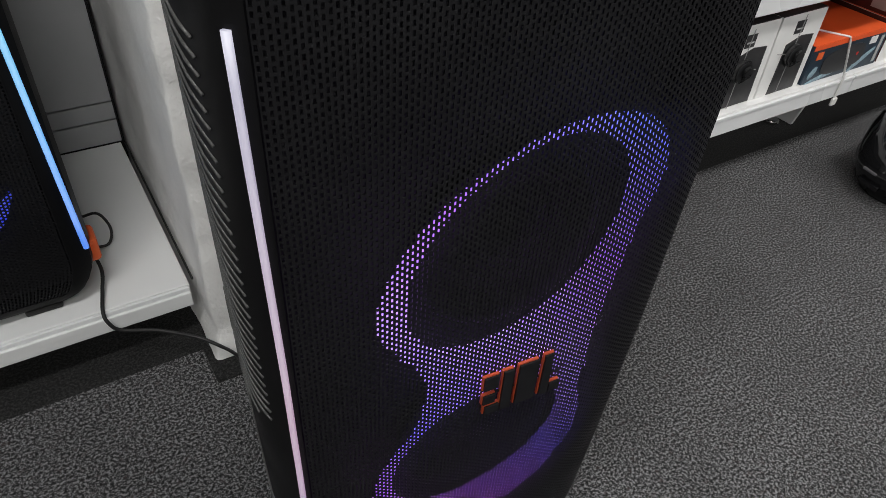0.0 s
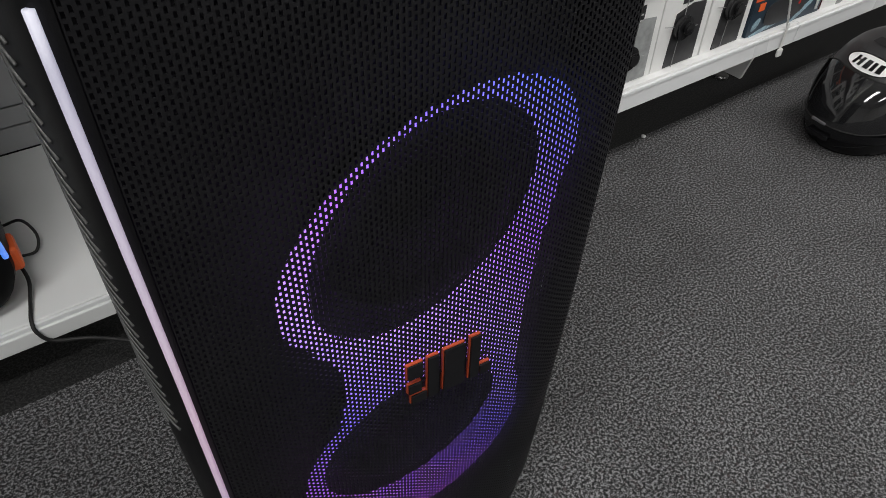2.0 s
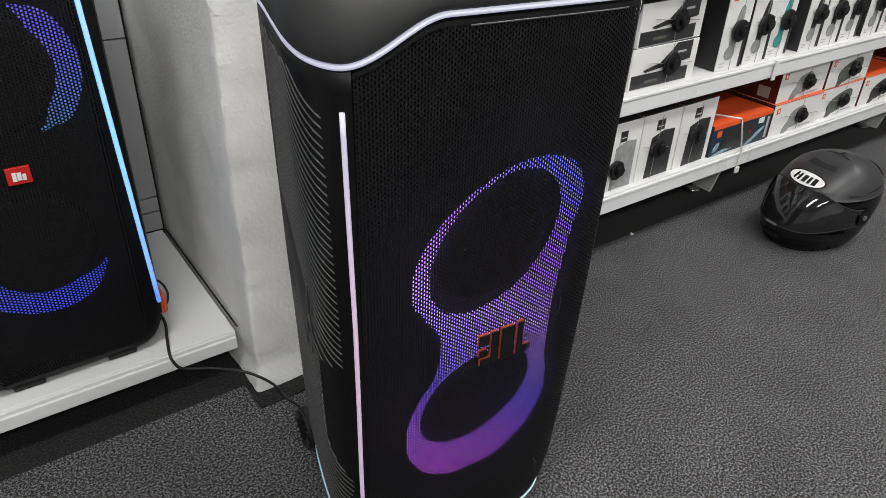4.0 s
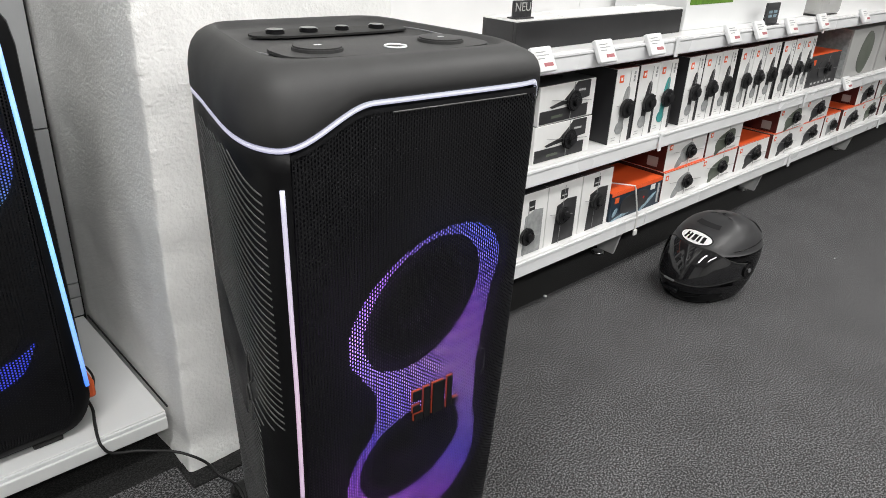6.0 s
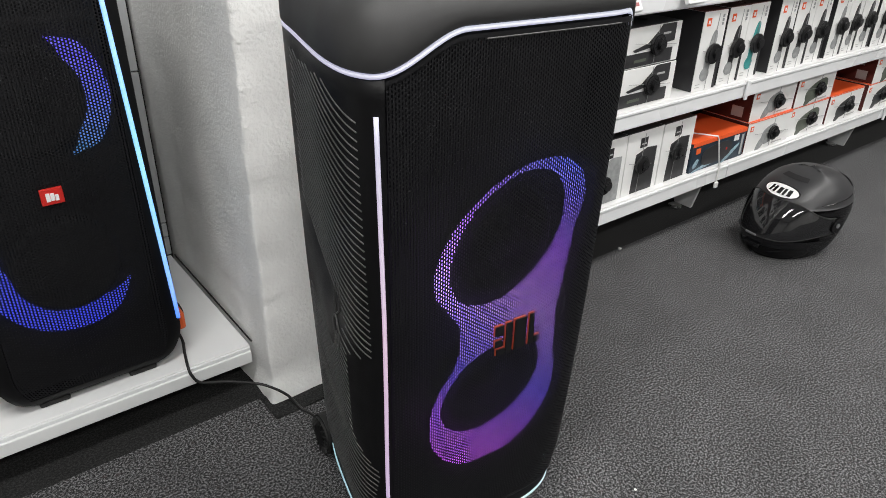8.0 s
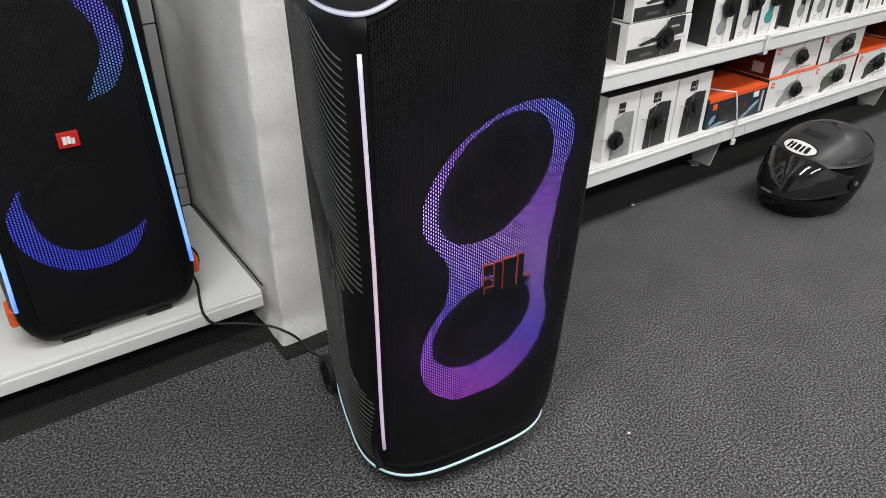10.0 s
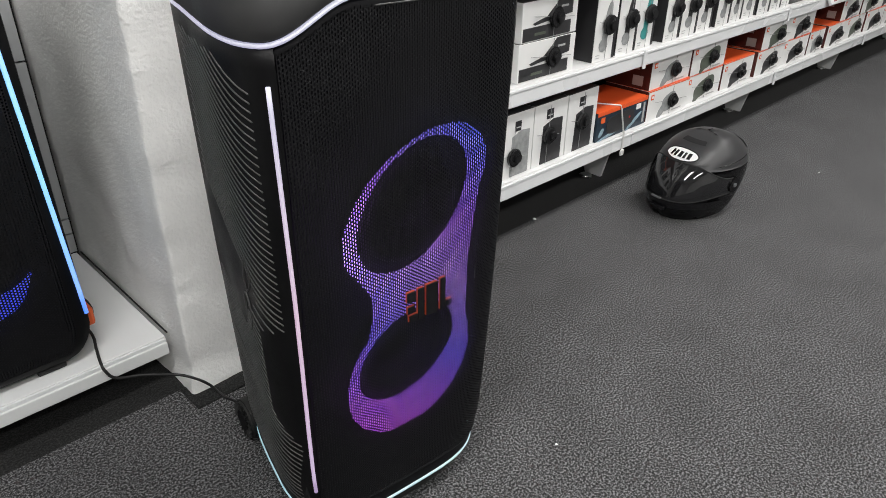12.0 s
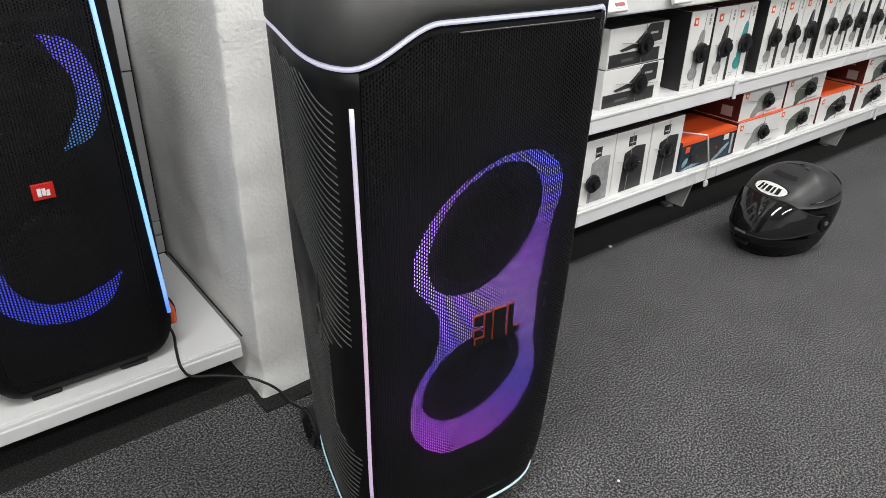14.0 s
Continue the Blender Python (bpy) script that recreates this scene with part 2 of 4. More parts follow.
def box_bm(x0, y0, z0, x1, y1, z1, bevel=0.0, seg=2):
    bm = bmesh.new()
    bmesh.ops.create_cube(bm, size=1)
    for v in bm.verts:
        v.co = ((x0 + x1) / 2 + v.co.x * (x1 - x0), (y0 + y1) / 2 + v.co.y * (y1 - y0), (z0 + z1) / 2 + v.co.z * (z1 - z0))
    if bevel:
        bmesh.ops.bevel(bm, geom=bm.edges[:], offset=bevel, segments=seg, affect="EDGES", profile=0.5)
    return bm


def disc_bm(r, h, n=32, bevel=0.0, r2=None, m=None):
    """A cylinder along z from 0 to h."""
    bm = bmesh.new()
    bmesh.ops.create_cone(bm, cap_ends=True, segments=n, radius1=r, radius2=r if r2 is None else r2, depth=h)
    bmesh.ops.translate(bm, verts=bm.verts[:], vec=(0, 0, h / 2))
    if bevel:
        es = [e for e in bm.edges if abs(e.verts[0].co.z - e.verts[1].co.z) < 1e-6]
        bmesh.ops.bevel(bm, geom=es, offset=bevel, segments=2, affect="EDGES")
    if m is not None:
        bm.transform(m)
    return bm


def prism_bm(outline, depth):
    """Outline in x, z, drawn out along y from -depth to 0."""
    bm = bmesh.new()
    front = [bm.verts.new((x, -depth, z)) for x, z in outline]
    back = [bm.verts.new((x, 0, z)) for x, z in outline]
    n = len(outline)
    bm.faces.new(front)
    bm.faces.new(back[::-1])
    for i in range(n):
        bm.faces.new((front[i], back[i], back[(i + 1) % n], front[(i + 1) % n]))
    return bm


def oval(cx, cz, rx, rz, turn=0.0, n=28, power=2.0):
    pts = []
    for i in range(n):
        a = 2 * math.pi * i / n
        c, s = math.cos(a), math.sin(a)
        x = rx * math.copysign(abs(c) ** (2 / power), c)
        z = rz * math.copysign(abs(s) ** (2 / power), s)
        pts.append((cx + x * math.cos(turn) - z * math.sin(turn), cz + x * math.sin(turn) + z * math.cos(turn)))
    return pts


def tube(points, r, n=8, closed=False):
    """A round cord along points, as verts and faces."""
    pts = [Vector(p) for p in points]
    verts, faces = [], []
    count = len(pts)
    for i, p in enumerate(pts):
        a = pts[(i - 1) % count] if closed or i > 0 else p
        b = pts[(i + 1) % count] if closed or i < count - 1 else p
        d = (b - a).normalized()
        side = d.cross(Vector((0.13, 0.21, 1))).normalized()
        up = side.cross(d).normalized()
        for k in range(n):
            t = 2 * math.pi * k / n
            verts.append(p + side * r * math.cos(t) + up * r * math.sin(t))
    for i in range(count if closed else count - 1):
        for k in range(n):
            j = (i + 1) % count
            faces.append((i * n + k, i * n + (k + 1) % n, j * n + (k + 1) % n, j * n + k))
    if not closed:
        faces.append(tuple(range(n))[::-1])
        faces.append(tuple((count - 1) * n + k for k in range(n)))
    return verts, faces


def smooth_path(points, steps=8):
    """Catmull-Rom through the points."""
    p = [Vector(q) for q in points]
    p = [p[0] * 2 - p[1]] + p + [p[-1] * 2 - p[-2]]
    out = []
    for i in range(1, len(p) - 2):
        for s in range(steps):
            t = s / steps
            out.append(0.5 * ((2 * p[i]) + (p[i + 1] - p[i - 1]) * t + (2 * p[i - 1] - 5 * p[i] + 4 * p[i + 1] - p[i + 2]) * t * t + (3 * p[i] - p[i - 1] - 3 * p[i + 1] + p[i + 2]) * t ** 3))
    out.append(p[-2])
    return out


def smoothstep(t):
    t = min(1.0, max(0.0, t))
    return t * t * (3 - 2 * t)


def lerp_table(table, z):
    for (z0, a0), (z1, a1) in zip(table, table[1:]):
        if z <= z1:
            return a0 + (a1 - a0) * max(0.0, (z - z0) / (z1 - z0))
    return table[-1][1]


def wall_box(name, u0, v0, z0, u1, v1, z1, material, label, category, bevel=0.0, parent=None):
    ob = part(name, box_bm(u0, v0, z0, u1, v1, z1, bevel), material, parent, label)
    if parent is None:
        ob.matrix_basis = WALL
        tagged(ob, label, category, "", "structure")
    return ob


# ---- structure ----
PILLAR_FRONT, PILLAR_L, PILLAR_R = 0.612, -0.140, 0.449
wall_box("floor", -4.2, -4.2, -0.12, 7.2, 0.646, 0.0, CARPET, "speckled grey loop-pile shop carpet", "floor")
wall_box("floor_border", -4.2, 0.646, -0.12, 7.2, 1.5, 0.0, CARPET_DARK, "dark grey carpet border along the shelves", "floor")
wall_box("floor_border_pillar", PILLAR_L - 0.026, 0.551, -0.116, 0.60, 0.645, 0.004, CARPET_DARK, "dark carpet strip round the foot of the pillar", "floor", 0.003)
wall_box("wall_north", -4.2, 1.50, 0.0, 7.2, 1.62, CEILING, WALLPAINT, "white painted shop wall", "wall")
wall_box("wall_south", -4.2, -4.32, 0.0, 7.2, -4.2, CEILING, WALLPAINT, "white painted shop wall", "wall")
wall_box("wall_west", -4.32, -4.32, 0.0, -4.2, 1.62, CEILING, WALLPAINT, "white painted shop wall", "wall")
wall_box("wall_east", 7.2, -4.32, 0.0, 7.32, 1.62, CEILING, WALLPAINT, "white painted shop wall", "wall")
wall_box("ceiling", -4.32, -4.32, CEILING, 7.32, 1.62, CEILING + 0.12, CEIL, "white shop ceiling", "ceiling")


def plaster_pillar():
    """A plastered pillar with uneven faces and a worn, rounded near edge."""
    rows, verts, faces = 170, [], []
    ring = [(PILLAR_L, 1.498)]
    ring += [(PILLAR_L, v) for v in np.linspace(1.40, PILLAR_FRONT + 0.03, 26)]
    edge = len(ring)
    ring += [(PILLAR_L, PILLAR_FRONT + 0.010), (PILLAR_L + 0.0018, PILLAR_FRONT + 0.0038), (PILLAR_L + 0.0038, PILLAR_FRONT + 0.0018), (PILLAR_L + 0.010, PILLAR_FRONT)]
    ring += [(u, PILLAR_FRONT) for u in np.linspace(PILLAR_L + 0.03, PILLAR_R - 0.02, 30)]
    ring += [(PILLAR_R - 0.004, PILLAR_FRONT + 0.004), (PILLAR_R, PILLAR_FRONT + 0.02), (PILLAR_R, 1.498)]
    for r in range(rows + 1):
        z = (CEILING - 0.002) * r / rows + 0.001
        for i, (u, v) in enumerate(ring):
            q = Vector((u * 9, v * 9, z * 9))
            d = 0.004 * noise.noise(q) + 0.0025 * noise.noise(q * 3.1) + 0.0009 * noise.noise(q * 7.3)
            if edge <= i < edge + 4:
                d += 0.0045 * noise.noise(Vector((3.0, 7.0, z * 38)))
            if v > 1.49:
                d = 0
            flare = 0.012 * smoothstep((0.07 - z) / 0.07)
            verts.append((u + d - (flare if u < 0 and v < 1.4 else 0), v + d - (flare if v < 0.7 else 0), z))
    n = len(ring)
    for r in range(rows):
        for i in range(n - 1):
            faces.append((r * n + i, r * n + i + 1, (r + 1) * n + i + 1, (r + 1) * n + i))
    return mesh_of("pillar", verts, faces, True)


tagged(obj("pillar", plaster_pillar(), PLASTER, None, "", WALL), "white pillar in rough trowelled plaster", "pillar", "", "structure")

panel_root = tagged_at(new("wall_panels"), WALL, "grey wall panels with open joints behind the display shelf", "wall panel", "", "structure")
for pu in (-3.2, -2.2, -1.2, -0.2):
    for z0, z1 in ((0.134, 0.190), (0.194, 0.235), (0.239, 0.676), (0.680, 1.12), (1.124, 1.56), (1.564, 2.0), (2.004, 2.45)):
        part("panel", box_bm(pu - 0.93 if pu < -0.3 else -1.126, 1.252, z0, pu + 0.066 if pu < -0.3 else PILLAR_L - 0.012, 1.267, z1, 0.0015), PANEL, panel_root)
part("backing", box_bm(-4.19, 1.2675, 0.0, PILLAR_L - 0.005, 1.498, 2.8), INSIDE, panel_root)

# a low display shelf left of the pillar
low = thing("display_shelf", WALL, "low white laminate display shelf with a grooved front edge", "shelf")
part("board", box_bm(-3.6, 0.692, 0.096, PILLAR_L - 0.016, 1.251, 0.132, 0.002), LAMINATE, low)
part("front_edge", box_bm(-3.6, 0.680, 0.088, PILLAR_L - 0.018, 0.6915, 0.120, 0.002), LAMINATE, low)
part("edge_lip", box_bm(-3.6, 0.685, 0.1205, PILLAR_L - 0.018, 0.6915, 0.129, 0.001), RAIL, low)
for fu in (-3.0, -1.8):
    part("foot", box_bm(fu, 0.86, 0.0005, fu + 0.05, 1.2, 0.0955, 0.003), STEEL_WHITE, low)
part("foot", box_bm(-0.40, 1.0, 0.0005, -0.35, 1.2, 0.0955, 0.003), STEEL_WHITE, low)

for lu, lv in LAMPS:
    light = thing("ceiling_light", WALL @ pose(lu, lv, CEILING), "white rectangular ceiling light panel, lit", "ceiling light", "ceiling lights")
    part("frame", box_bm(-0.74, -0.19, -0.06, 0.74, 0.19, -0.0005, 0.004), STEEL_WHITE, light)
    part("diffuser", box_bm(-0.70, -0.155, -0.066, 0.70, 0.155, -0.0605), LAMP_GLOW, light)

# ---- the large party speaker ----
MID = 0.215                                                  # y of the body's middle
CX = 0.015                                                   # x of the body's middle
HALF_W = [(0.0, 0.195), (0.03, 0.207), (0.06, 0.215), (0.14, 0.222), (0.5, 0.231), (0.93, 0.238), (1.1, 0.238)]
HALF_D = [(0.0, 0.192), (0.03, 0.206), (0.06, 0.213), (0.14, 0.215), (0.5, 0.217), (0.93, 0.220), (1.1, 0.220)]
POWERS = [(0.0, 3.3), (0.06, 3.6), (0.14, 4.4), (0.5, 6.2), (0.9, 7.6), (1.1, 7.6)]   # the plan is rounder towards the base


def taper(y):
    """The sides draw in towards the back."""
    return 1.0 - 0.19 * smoothstep((y - 0.06) / 0.36)


EDGE = 0.855                                                  # half of the grille's share of the width


def unit_ring():
    """Directions round the body: front sweep first, in shares of the width, then the rest by angle."""
    pts = [("front", -EDGE + 2 * EDGE * i / 64) for i in range(64)]
    a0 = math.acos(EDGE ** 2.5)
    pts += [("angle", -a0 + (math.pi + 2 * a0) * i / 104) for i in range(104)]
    return pts


RING = unit_ring()


def plan(key, z):
    """The unit plan's point for a direction at a height."""
    n = lerp_table(POWERS, z)
    how, q = key
    if how == "front":
        return q, -(1 - abs(q) ** n) ** (1 / n)
    c, s = math.cos(q), math.sin(q)
    x0, y0 = math.copysign(abs(c) ** 0.4, c), math.copysign(abs(s) ** 0.4, s)
    k = (abs(x0) ** n + abs(y0) ** n) ** (1 / n)
    if y0 < 0 and abs(x0) < 0.97:
        # keep the grille's edge continuous
        w = smoothstep((abs(x0) - EDGE) / (0.97 - EDGE))
        x1, y1 = x0, -(1 - abs(x0) ** n) ** (1 / n)
        return x1 * (1 - w) + x0 / k * w, y1 * (1 - w) + y0 / k * w
    return x0 / k, y0 / k


def groove_of(x, y):
    if y >= 0:
        return 0.935
    return 0.935 + 0.050 * (smoothstep((0.93 + x) / 0.56) if x < 0 else smoothstep((0.985 - x) / 0.13))


def groove_z(key):
    return groove_of(*plan(key, 0.93))


def at_surface(key, z, out=0.0):
    x, y = plan(key, z)
    yy = MID + y * (lerp_table(HALF_D, z) + out)
    return Vector((CX + x * (lerp_table(HALF_W, z) + out) * taper(yy), yy, z))


def front_y(x, z, out=0.0):
    a, b, n = lerp_table(HALF_W, z) + out, lerp_table(HALF_D, z) + out, lerp_table(POWERS, z)
    return MID - b * (1 - min(1.0, abs((x - CX) / a)) ** n) ** (1 / n)


def side_point(y, z, out=0.0):
    a, b, n = lerp_table(HALF_W, z) + out, lerp_table(HALF_D, z) + out, lerp_table(POWERS, z)
    return Vector((CX - a * (1 - min(0.9999, abs((y - MID) / b)) ** n) ** (1 / n) * taper(y), y, z))


speaker = thing("party_speaker", pose(0, 0, 0), "tall black party speaker with lit figure-eight front grille", "speaker")


def body_shell():
    zs = [0.058, 0.07, 0.088, 0.14, 0.2, 0.3, 0.4, 0.5, 0.6, 0.7, 0.8, 0.87, 0.905]
    n, verts, faces = len(RING), [], []
    for z in zs:
        verts += [at_surface(k, z) for k in RING]
    verts += [at_surface(k, groove_z(k) - 0.006) for k in RING]
    verts += [at_surface(k, groove_z(k) - 0.006, -0.012) for k in RING]
    rows = len(zs) + 2
    for r in range(rows - 1):
        for i in range(n):
            j = (i + 1) % n
            if 2 <= r and i < 64:
                continue
            faces.append((r * n + i, r * n + j, (r + 1) * n + j, (r + 1) * n + i))
    return mesh_of("body", verts, faces, True)


obj("body", body_shell(), BLACK_SHELL, speaker)


def cap():
    prof = [(0.0, -0.010), (0.0, 0.0), (0.03, 0.002), (0.35, 0.002), (0.55, -0.001), (0.72, -0.007), (0.86, -0.017), (0.95, -0.030), (1.0, -0.042)]
    n, verts, faces = len(RING), [], []
    for f, out in prof:
        for k in RING:
            z0 = groove_z(k) + 0.004
            p = at_surface(k, z0, out)
            verts.append(Vector((p.x, p.y, z0 + (1.037 - z0) * f)))
    for z, out in ((1.035, -0.047), (1.029, -0.050)):
        for k in RING:
            p = at_surface(k, 1.0, out)
            verts.append(Vector((p.x, p.y, z)))
    rows = len(prof) + 2
    for r in range(rows - 1):
        for i in range(n):
            j = (i + 1) % n
            faces.append((r * n + i, r * n + j, (r + 1) * n + j, (r + 1) * n + i))
    faces.append(tuple((rows - 1) * n + i for i in range(n)))
    return mesh_of("top_cap", verts, faces, True)


obj("top_cap", cap(), CAP_BLACK, speaker, "smooth dark grey rubbery top")


def liner():
    """A dark inner wall that closes the groove between body and cap."""
    n, verts, faces = len(RING), [], []
    for dz in (-0.022, 0.016):
        verts += [at_surface(k, groove_z(k) + dz, -0.011) for k in RING]
    for i in range(n):
        j = (i + 1) % n
        faces.append((i, j, n + j, n + i))
    return mesh_of("groove_liner", verts, faces, True)


obj("groove_liner", liner(), INSIDE, speaker)


def plinth():
    zs, n, verts, faces = [0.004, 0.012, 0.03, 0.05], len(RING), [], []
    for z in zs:
        verts += [at_surface(k, z, -0.004) for k in RING]
    for r in range(len(zs) - 1):
        for i in range(n):
            j = (i + 1) % n
            faces.append((r * n + i, r * n + j, (r + 1) * n + j, (r + 1) * n + i))
    faces.append(tuple(range(n))[::-1])
    faces.append(tuple((len(zs) - 1) * n + i for i in range(n)))
    return mesh_of("plinth", verts, faces, True)


obj("plinth", plinth(), RUBBER, speaker)
for fx, fy in ((-0.12, 0.09), (0.12, 0.09), (-0.12, 0.36), (0.12, 0.36)):
    part("foot", disc_bm(0.022, 0.006, 20, m=pose(fx, fy, 0)), RUBBER, speaker)

# light lines: round the top, up the corner, round the base
obj("top_light_line", mesh_of("top_light_line", *tube([at_surface(k, groove_z(k) - 0.001, -0.0025) for k in RING], 0.0036, 8, True), True), GROOVE_GLOW, speaker, "thin lit line below the top")
obj("base_light_line", mesh_of("base_light_line", *tube([at_surface(k, 0.054, 0.0) for k in RING], 0.0035, 6, True), True), BASE_GLOW, speaker, "thin lit line round the base")
strip_pts = []
for z in np.linspace(0.135, 0.885, 24):
    a, n = lerp_table(HALF_W, z), lerp_table(POWERS, z)
    x = CX - a * (0.5 ** (1 / n) - 0.012 + 0.038 * smoothstep((0.6 - z) / 0.5))
    strip_pts.append(Vector((x, front_y(x, z, 0.001), z)))
obj("corner_light", mesh_of("corner_light", *tube(strip_pts, 0.0034, 8), True), STRIP_GLOW, speaker, "slim lit strip down the front corner")


def grille(cols, rows, z_low, pitch_z, hole_x, hole_z, half, top_of, surf, depth):
    """A sheet with staggered slots; each cell is a frame round its slot, with walls through the sheet."""
    verts, faces = [], []
    for c in range(cols):
        f0, f1 = -half + 2 * half * c / cols, -half + 2 * half * (c + 1) / cols
        fm, hw = (f0 + f1) / 2, (f1 - f0) * hole_x / 2
        for r in range(rows):
            z0 = z_low + (r + (0.5 if c % 2 else 0.0)) * pitch_z
            z1 = z0 + pitch_z
            if z1 > top_of(fm):
                break
            zm, hz = (z0 + z1) / 2, pitch_z * hole_z / 2
            k = len(verts)
            for f, z in ((f0, z0), (f1, z0), (f1, z1), (f0, z1), (fm - hw, zm - hz), (fm + hw, zm - hz), (fm + hw, zm + hz), (fm - hw, zm + hz)):
                verts.append(surf(f, z, 0.0))
            for f, z in ((fm - hw, zm - hz), (fm + hw, zm - hz), (fm + hw, zm + hz), (fm - hw, zm + hz)):
                verts.append(surf(f, z, depth))
            for i in range(4):
                j = (i + 1) % 4
                faces.append((k + i, k + j, k + 4 + j, k + 4 + i))
                faces.append((k + 4 + i, k + 4 + j, k + 8 + j, k + 8 + i))
    return mesh_of("grille", verts, faces)


def grille_surf(f, z, depth):
    a = lerp_table(HALF_W, z)
    x = CX + f * a
    return (x, front_y(x, z) - 0.002 + depth, z)


obj("grille", grille(94, 146, 0.086, 0.0065, 0.50, 0.64, EDGE - 0.004, lambda f: groove_of(f, -1) - 0.0105, grille_surf, 0.0012), GRILLE, speaker, "black perforated metal front grille")


def trim():
    """A flat band that closes the grille's upper edge under the light line, and its two sides."""
    verts, faces = [], []
    fs = np.linspace(-EDGE, EDGE, 57)
    for f in fs:
        zt = groove_of(f, -1) - 0.007
        for z in (zt - 0.0055 - 0.003 * smoothstep((f + 0.28) / 0.03), zt):
            p = grille_surf(f, z, -0.0008)
            verts.append(p)
    for i in range(len(fs) - 1):
        faces.append((2 * i, 2 * i + 2, 2 * i + 3, 2 * i + 1))
    return mesh_of("grille_trim", verts, faces, True)


obj("grille_trim", trim(), GRILLE, speaker)
lip = [grille_surf(f, groove_of(f, -1) - 0.0145, -0.0008) for f in np.linspace(-0.26, 0.74, 40)]
obj("grille_lip", mesh_of("grille_lip", *tube(lip, 0.0013, 6), True), RIDGE, speaker, "thin grey lip along the grille's upper edge")
low_f = [at_surface(("front", f), 0.089) for f in np.linspace(-EDGE, EDGE, 30)]
obj("grille_lower_edge", mesh_of("grille_lower_edge", *tube([(p.x, front_y(p.x, 0.089) + 0.001, 0.089) for p in low_f], 0.004, 6), True), GRILLE, speaker)

# behind the grille: baffle, woofers, and the figure-eight light
part("baffle", box_bm(-0.19, 0.052, 0.07, 0.19, 0.060, 0.975), INSIDE, speaker)


def in_oval(x, z, cx, cz, xx, xz, zz):
    dx, dz = x - cx, z - cz
    return (zz * dx * dx - 2 * xz * dx * dz + xx * dz * dz) / (xx * zz - xz * xz) < 1


def in_eight(x, z):
    """Two slanting rings that flow into one another at a waist."""
    inside = in_oval(x, z, 0.033, 0.660, 0.0204, 0.0064, 0.0140) or in_oval(x, z, 0.018, 0.343, 0.0178, 0.0016, 0.0178)
    d = z - 0.500
    if abs(d) < 0.058:
        inside = inside or (-0.058 - (9.0 if d > 0 else 3.2) * d * d < x < 0.138 + 2.0 * d * d)
    inside = inside or (0.36 < z < 0.66 and 0.05 < x < 0.141 + 0.14 * max(0.0, z - 0.5))
    return inside and not in_oval(x, z, 0.026, 0.657, 0.0116, 0.0038, 0.0116) and not in_oval(x, z, 0.010, 0.377, 0.0104, 0.0020, 0.0072)


def figure_eight():
    cell, verts, faces, seen = 0.0022, [], [], {}

    def vert(i, k):
        if (i, k) not in seen:
            x, z = -0.140 + i * cell, 0.215 + k * cell
            seen[(i, k)] = len(verts)
            verts.append((x, 0.010, z))
        return seen[(i, k)]

    for k in range(268):
        for i in range(148):
            if in_eight(-0.140 + (i + 0.5) * cell, 0.215 + (k + 0.5) * cell):
                faces.append((vert(i, k), vert(i + 1, k), vert(i + 1, k + 1), vert(i, k + 1)))
    return mesh_of("woofer_light", verts, faces)


obj("woofer_light", figure_eight(), FIGURE_GLOW, speaker, "figure-eight light in violet and blue round the woofers")
for cx, cz in ((0.030, 0.645), (0.018, 0.372)):
    bm = bmesh.new()
    prev = None
    for r, y in ((0.098, 0.034), (0.094, 0.026), (0.084, 0.024), (0.076, 0.032), (0.045, 0.047), (0.040, 0.040), (0.020, 0.034), (0.001, 0.032)):
        ring = [bm.verts.new((cx + r * math.cos(2 * math.pi * i / 48), y, cz + r * math.sin(2 * math.pi * i / 48))) for i in range(48)]
        if prev:
            for i in range(48):
                bm.faces.new((prev[i], prev[(i + 1) % 48], ring[(i + 1) % 48], ring[i]))
        prev = ring
    part("woofer", bm, CONE, speaker, smooth=True)

# the raised emblem: three plain dark blocks with orange rims
emblem = part("emblem", box_bm(-0.002, -0.0062, 0.4795, 0.090, -0.0048, 0.4815), GRILLE, speaker, "raised dark emblem with thin orange rims")
for x0, z0, x1, z1 in ((-0.004, 0.492, 0.014, 0.512), (-0.003, 0.470, 0.012, 0.484), (0.000, 0.453, 0.018, 0.466), (0.018, 0.453, 0.031, 0.513), (0.036, 0.453, 0.060, 0.514), (0.066, 0.453, 0.078, 0.516), (0.078, 0.454, 0.092, 0.468)):
    rim = part("emblem_rim", box_bm(x0, -0.0075, z0, x1, -0.0046, z1), LOGO_ORANGE, emblem)
    part("emblem_block", box_bm(x0 + 0.0014, -0.0100, z0 + 0.0002, x1 - 0.0002, -0.0076, z1 - 0.0016), GRILLE, emblem)

